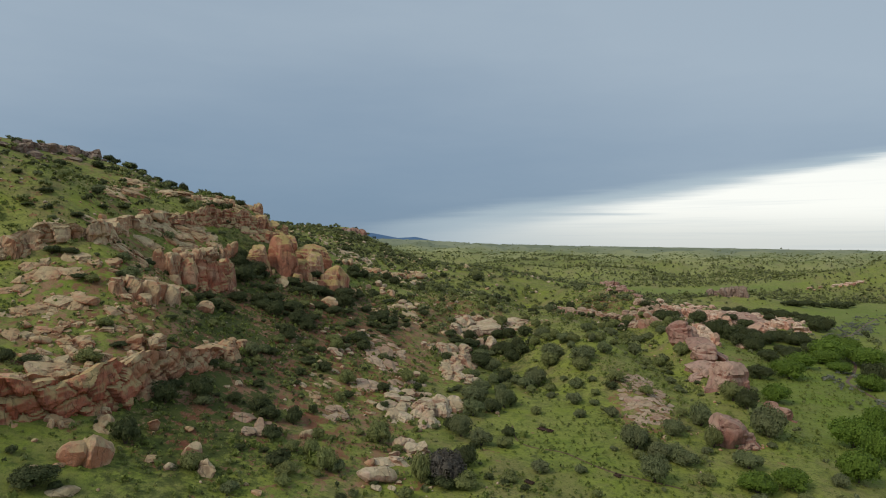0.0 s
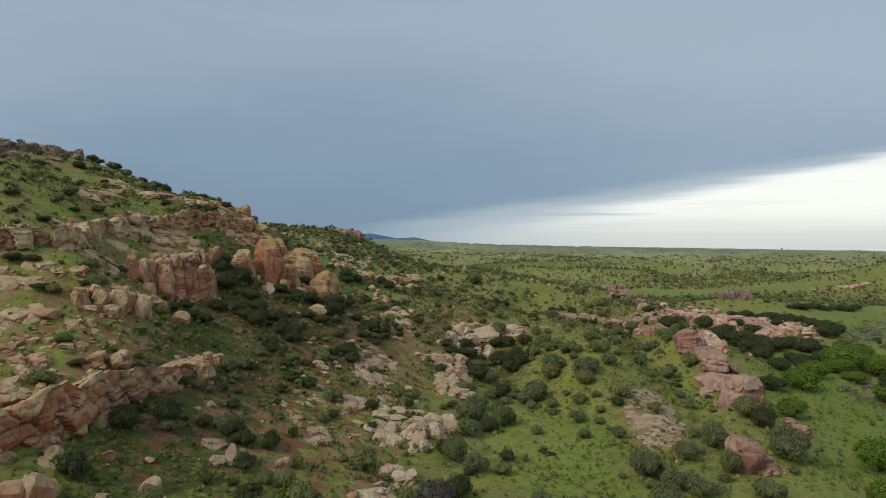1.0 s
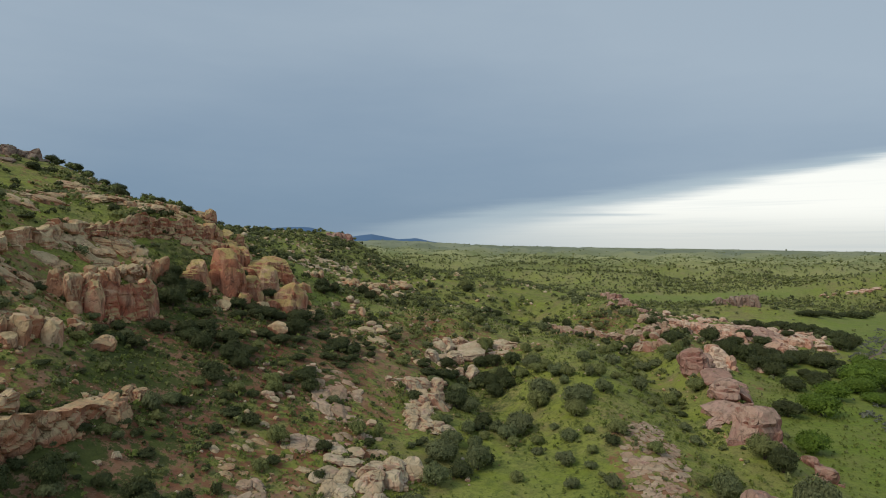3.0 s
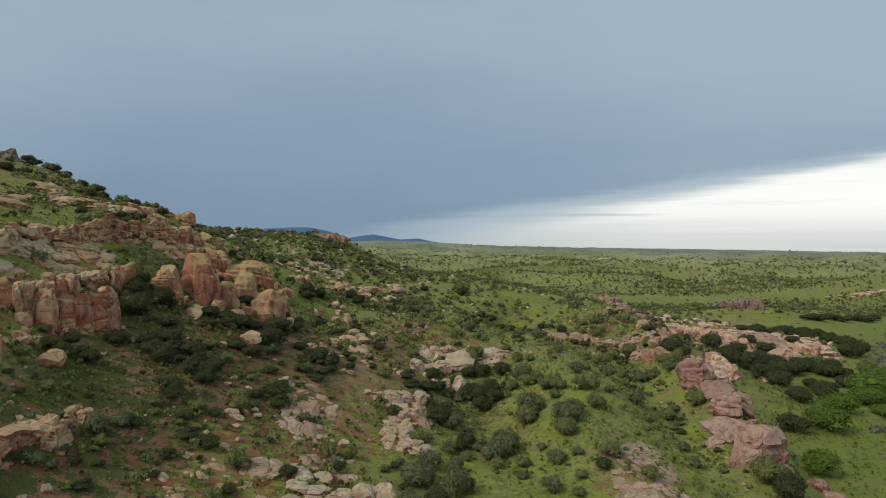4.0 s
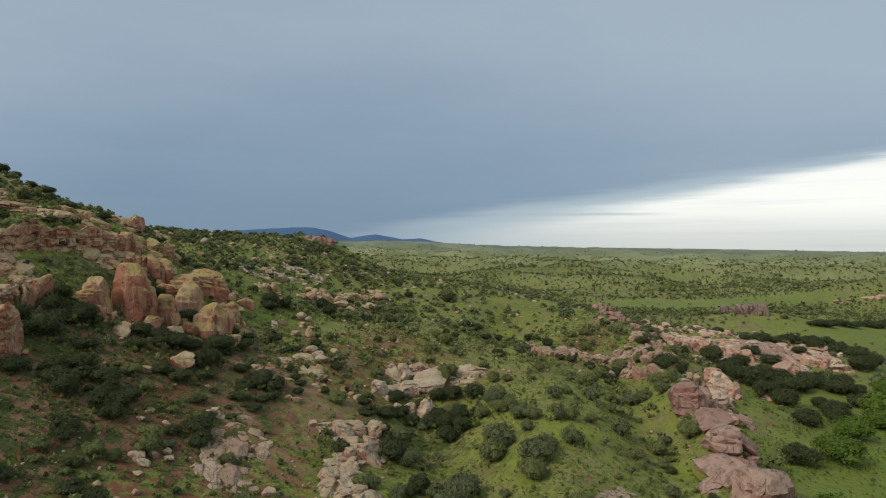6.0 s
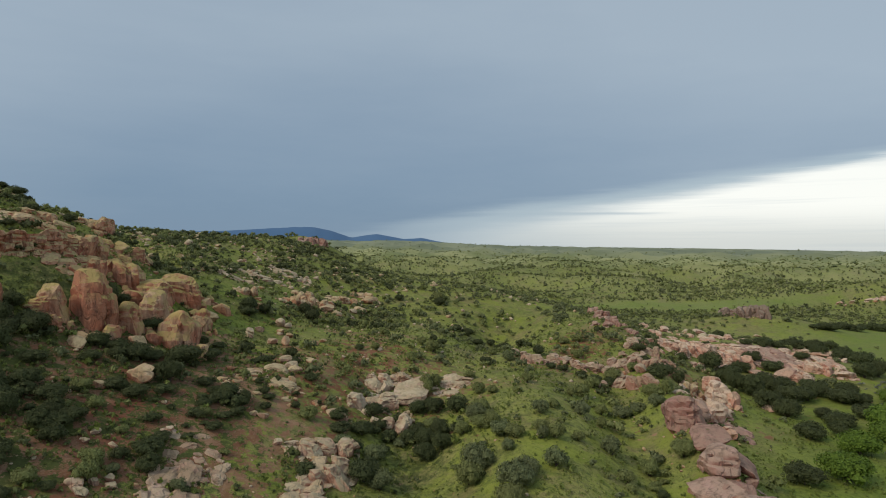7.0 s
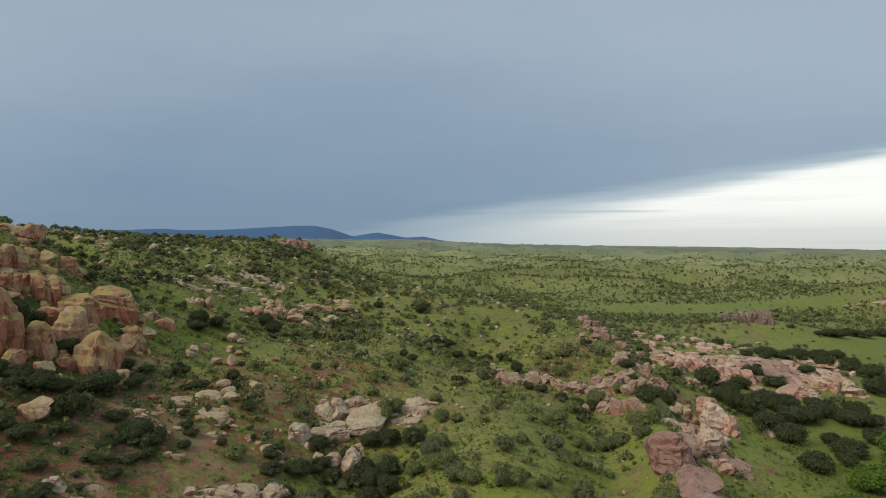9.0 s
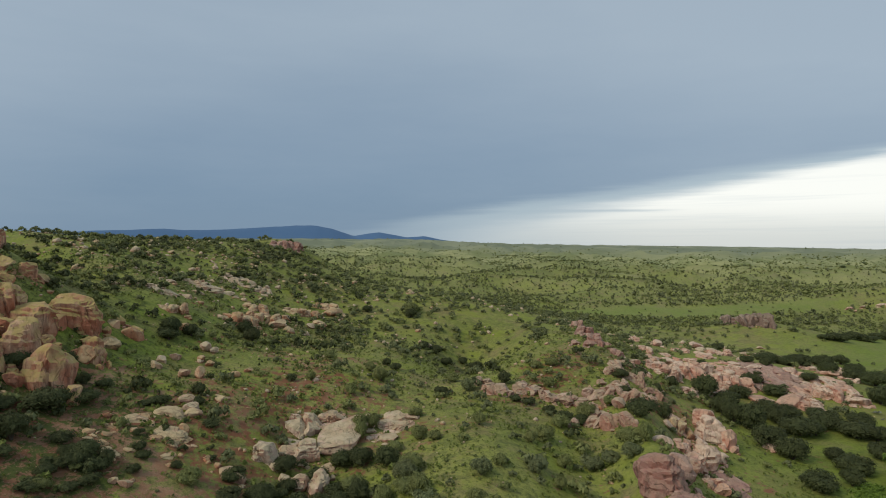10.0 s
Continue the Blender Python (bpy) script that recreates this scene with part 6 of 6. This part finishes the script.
def scatter_stones():
    rng = np.random.default_rng(80)
    stones = []
    for i in range(6):
        p, f = rock_shape("boulder", 900 + i, 1 + (i < 2))
        stones.append((p * np.array([1, 1, 0.5]) + np.array([0, 0, 0.18]), f))
    # rubble round the outcrops
    px, py, pw = [], [], []
    for x, y, wide, deep, tall in RUBBLE:
        for _ in range(int(3 + wide * 0.6)):
            a, far = rng.uniform(0, 2 * math.pi), rng.uniform(0.45, 1.0)
            px.append(x + math.cos(a) * wide * far)
            py.append(y + math.sin(a) * deep * far)
            pw.append(rng.lognormal(-0.35, 0.5) * min(1.0, 0.5 + wide * 0.1))
    tagged(joined("rubble", stones, np.array(px), np.array(py), np.array(pw), np.array(pw) * 0.8, ROCK_BUFF, rng, 0.05, shade=True), "broken buff stones lying below the outcrops", "rubble", kind="stuff")

    def stony(x, y):
        return np.clip(0.10 + 0.9 * soil_at(x, y) + 0.9 * spot(x, y, -60, 325, 60, 60) + 0.3 * spot(x, y, -110, 190, 50, 70) + 0.4 * smooth(landforms(x, y), 36, 46), 0, 1) * np.clip(0.5 + 1.3 * waves(x, y, 14, 83, 2), 0, 1) * (1 - np.clip(lush_at(x, y), 0, 1))

    x, y = random_points(rng, 15000, (-170, 70, 170, 420), stony)
    w = rng.lognormal(-0.62, 0.50, len(x)) * (1 + 1.3 * smooth(y, 200, 380))
    half = rng.uniform(0, 1, len(x)) < 0.5
    for k, mat in ((half, ROCK_PALE), (~half, ROCK_BUFF)):
        tagged(joined("stones", stones, x[k], y[k], w[k], w[k] * 0.75, mat, rng, 0.04, shade=True), "small weathered stones strewn over the slope", "stones", kind="stuff")


# ---- far mountains ----
def build_mountains():
    bearing, reach = np.radians(np.linspace(-46, 2, 150)), np.linspace(3300, 4500, 16)
    b, r = [a.ravel() for a in np.meshgrid(bearing, reach)]
    d = np.degrees(b)

    skyline = ((-46, 18), (-33, 21), (-30.5, 25), (-26.6, 27), (-24.8, 23.5), (-21.5, 26), (-18.1, 30), (-13.5, 33.5), (-12, 28), (-10.1, 15), (-9.3, 17), (-7.7, 21), (-6.3, 17), (-5.2, 13), (-3.4, 15), (-1.8, 8), (2, -4))
    line = 12 + 3.55 * np.interp(d, [a for a, _ in skyline], [h for _, h in skyline])
    across = np.exp(-((r - 3750) / 330) ** 2)
    x, y = 42 + r * np.sin(b), 89 + r * np.cos(b)
    z = 36 + line * across * (1 + 0.06 * waves(x, y, 160, 91, 3)) + 5 * waves(x, y, 220, 93, 3) * across - 40 * (1 - across)
    n = len(bearing)
    i = (np.arange(len(reach) - 1)[:, None] * n + np.arange(n - 1)[None, :]).ravel()
    # the air's haze is painted in as the mountains' blue base colour
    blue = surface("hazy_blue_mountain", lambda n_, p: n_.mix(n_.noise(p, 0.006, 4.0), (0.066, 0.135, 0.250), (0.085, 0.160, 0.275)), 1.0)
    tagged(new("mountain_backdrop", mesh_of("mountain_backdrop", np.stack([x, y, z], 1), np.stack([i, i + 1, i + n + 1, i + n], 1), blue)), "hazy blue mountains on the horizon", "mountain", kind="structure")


def ribbon(name, line, wide, material, lift, label, category):
    """A strip of ground that follows a line of points."""
    pts = []
    for (ax, ay), (bx, by) in zip(line, line[1:]):
        k = max(2, int(math.hypot(bx - ax, by - ay) / 1.2))
        pts += [(ax + (bx - ax) * i / k, ay + (by - ay) * i / k) for i in range(k)]
    p = np.array(pts)
    for _ in range(6):
        p[1:-1] = p[1:-1] * 0.5 + (p[:-2] + p[2:]) * 0.25
    d = np.gradient(p, axis=0)
    d /= np.linalg.norm(d, axis=1, keepdims=True)
    side = np.stack([-d[:, 1], d[:, 0]], 1)
    half = 0.5 * wide * (1 + 0.35 * waves(p[:, 0], p[:, 1], wide * 5, 97, 2))
    rows = [p + side * (half * f)[:, None] for f in (-1, -0.5, 0, 0.5, 1)]
    verts = np.concatenate([np.stack([q[:, 0], q[:, 1], ground(q[:, 0], q[:, 1]) + lift - (0.15 if abs(k - 2) == 2 else 0.0)], 1) for k, q in enumerate(rows)])
    n = len(p)
    i = (np.arange(4)[:, None] * n + np.arange(n - 1)[None, :]).ravel()
    return tagged(new(name, mesh_of(name, verts, np.stack([i, i + 1, i + n + 1, i + n], 1), material)), label, category, kind="structure")


def build_flat():
    ribbon("creek_bed", CREEK, 1.3, MUD, 0.12, "muddy reddish creek bed winding over the flat", "creek")
    ribbon("cattle_trail", ((14.8, 127), (14.4, 120), (16.3, 114), (21.7, 113), (25, 107), (28, 102), (32, 99.5), (40, 96)), 0.4, TRAIL, 0.10, "narrow dark trail trodden through the grass", "trail")
    rng = np.random.default_rng(81)
    pile = mesh_of("dead_brush", *leaf_cloud(rng, 9, 420, 0.16, 0.5, 1, 0.6), BRUSH, False)
    for x, y, a, b in ((21.2, 124, 4.6, 1.9), (14.0, 97, 2.2, 1.3), (29.4, 100, 2.0, 1.2)):
        ob = tagged(new("brush_pile", pile), "flattened pile of dark dead brush on grass", "brush pile", "brush piles")
        ob.matrix_basis = pose(x, y, height(x, y) - 0.05, 0, 0, -35) @ Matrix.Diagonal((a * 0.5, b * 0.5, 0.9, 1))
    # silvery brush on both banks of the creek
    silver = [leaf_cloud(np.random.default_rng(560 + i), 3, 30, 0.30, 0.7, 0, 0.8) for i in range(4)]
    x, y = random_points(rng, 14000, (100, 80, 330, 410), lambda x, y: (smooth(beside(x, y, CREEK), 0.3, 1.0) - smooth(beside(x, y, CREEK), 6, 11)) * np.clip(0.25 + 1.4 * waves(x, y, 16, 99, 2), 0.1, 1.0))
    w = rng.lognormal(0.55, 0.35, len(x))
    tagged(joined("creek_brush", silver, x, y, w, w * 0.5, LEAF_SILVER, rng), "low silvery brush along the creek banks", "brush", kind="stuff")


def pavement(label, material, cx, cy, ru, rv, turn, count, sizes, seed, proud=(0.12, 0.34)):
    """Flat cracked stones bare at ground level."""
    rng = random.Random(seed)
    base = tagged(new("rock_pavement"), label, "rock pavement", "rock outcrops")
    base.matrix_basis = pose(cx, cy, height(cx, cy))
    c, s = math.cos(radians(turn)), math.sin(radians(turn))
    for i in range(count):
        a, r = rng.uniform(0, 2 * math.pi), math.sqrt(rng.random())
        u, v = r * math.cos(a) * ru, r * math.sin(a) * rv
        w = rng.uniform(*sizes)
        rock("rock_slab", cx + u * c - v * s, cy + u * s + v * c, w, w * rng.uniform(0.6, 1.0), rng.uniform(*proud), "s", material, base, 3)


def build_pavements():
    pavement("broken rock ledges on bare earth above the lower cliff", ROCK_BUFF, -60, 96, 6, 17, 35, 60, (0.9, 3.0), 37, (0.25, 1.2))
    pavement("shattered reddish rock below the buff band", ROCK_RED, -66, 136, 7, 16, 8, 34, (0.9, 2.8), 38, (0.15, 0.7))
    pavement("broken pavement of flat pink stones set in bare earth", ROCK_DULL, 47, 139, 5.2, 17, -17, 190, (0.9, 2.6), 31, (0.03, 0.16))
    pavement("bare pinkish rock sheet showing through the slope", ROCK_DULL, -17, 160, 6, 9, 20, 34, (0.9, 3.6), 32, (0.10, 0.40))
    pavement("bare tan rock sheet showing through the slope", ROCK_BUFF, -22, 128, 8, 12, 15, 40, (0.8, 3.0), 33, (0.10, 0.36))
    pavement("bare pinkish rock sheet beside the draw", ROCK_DULL, -8, 140, 5, 12, 10, 34, (0.9, 3.2), 34, (0.10, 0.40))
    pavement("weathered rock sheet at the head of the draw", ROCK_PINK, 20, 222, 9, 6, 0, 30, (1.0, 3.4), 35, (0.10, 0.40))
    pavement("shattered buff rock on the lower slope", ROCK_BUFF, -14, 192, 9, 10, 0, 44, (0.7, 2.6), 36, (0.15, 0.55))


build_flat()
build_pavements()
build_mountains()
scatter_scrub()
scatter_low()
scatter_far()
scatter_tufts()
scatter_stones()
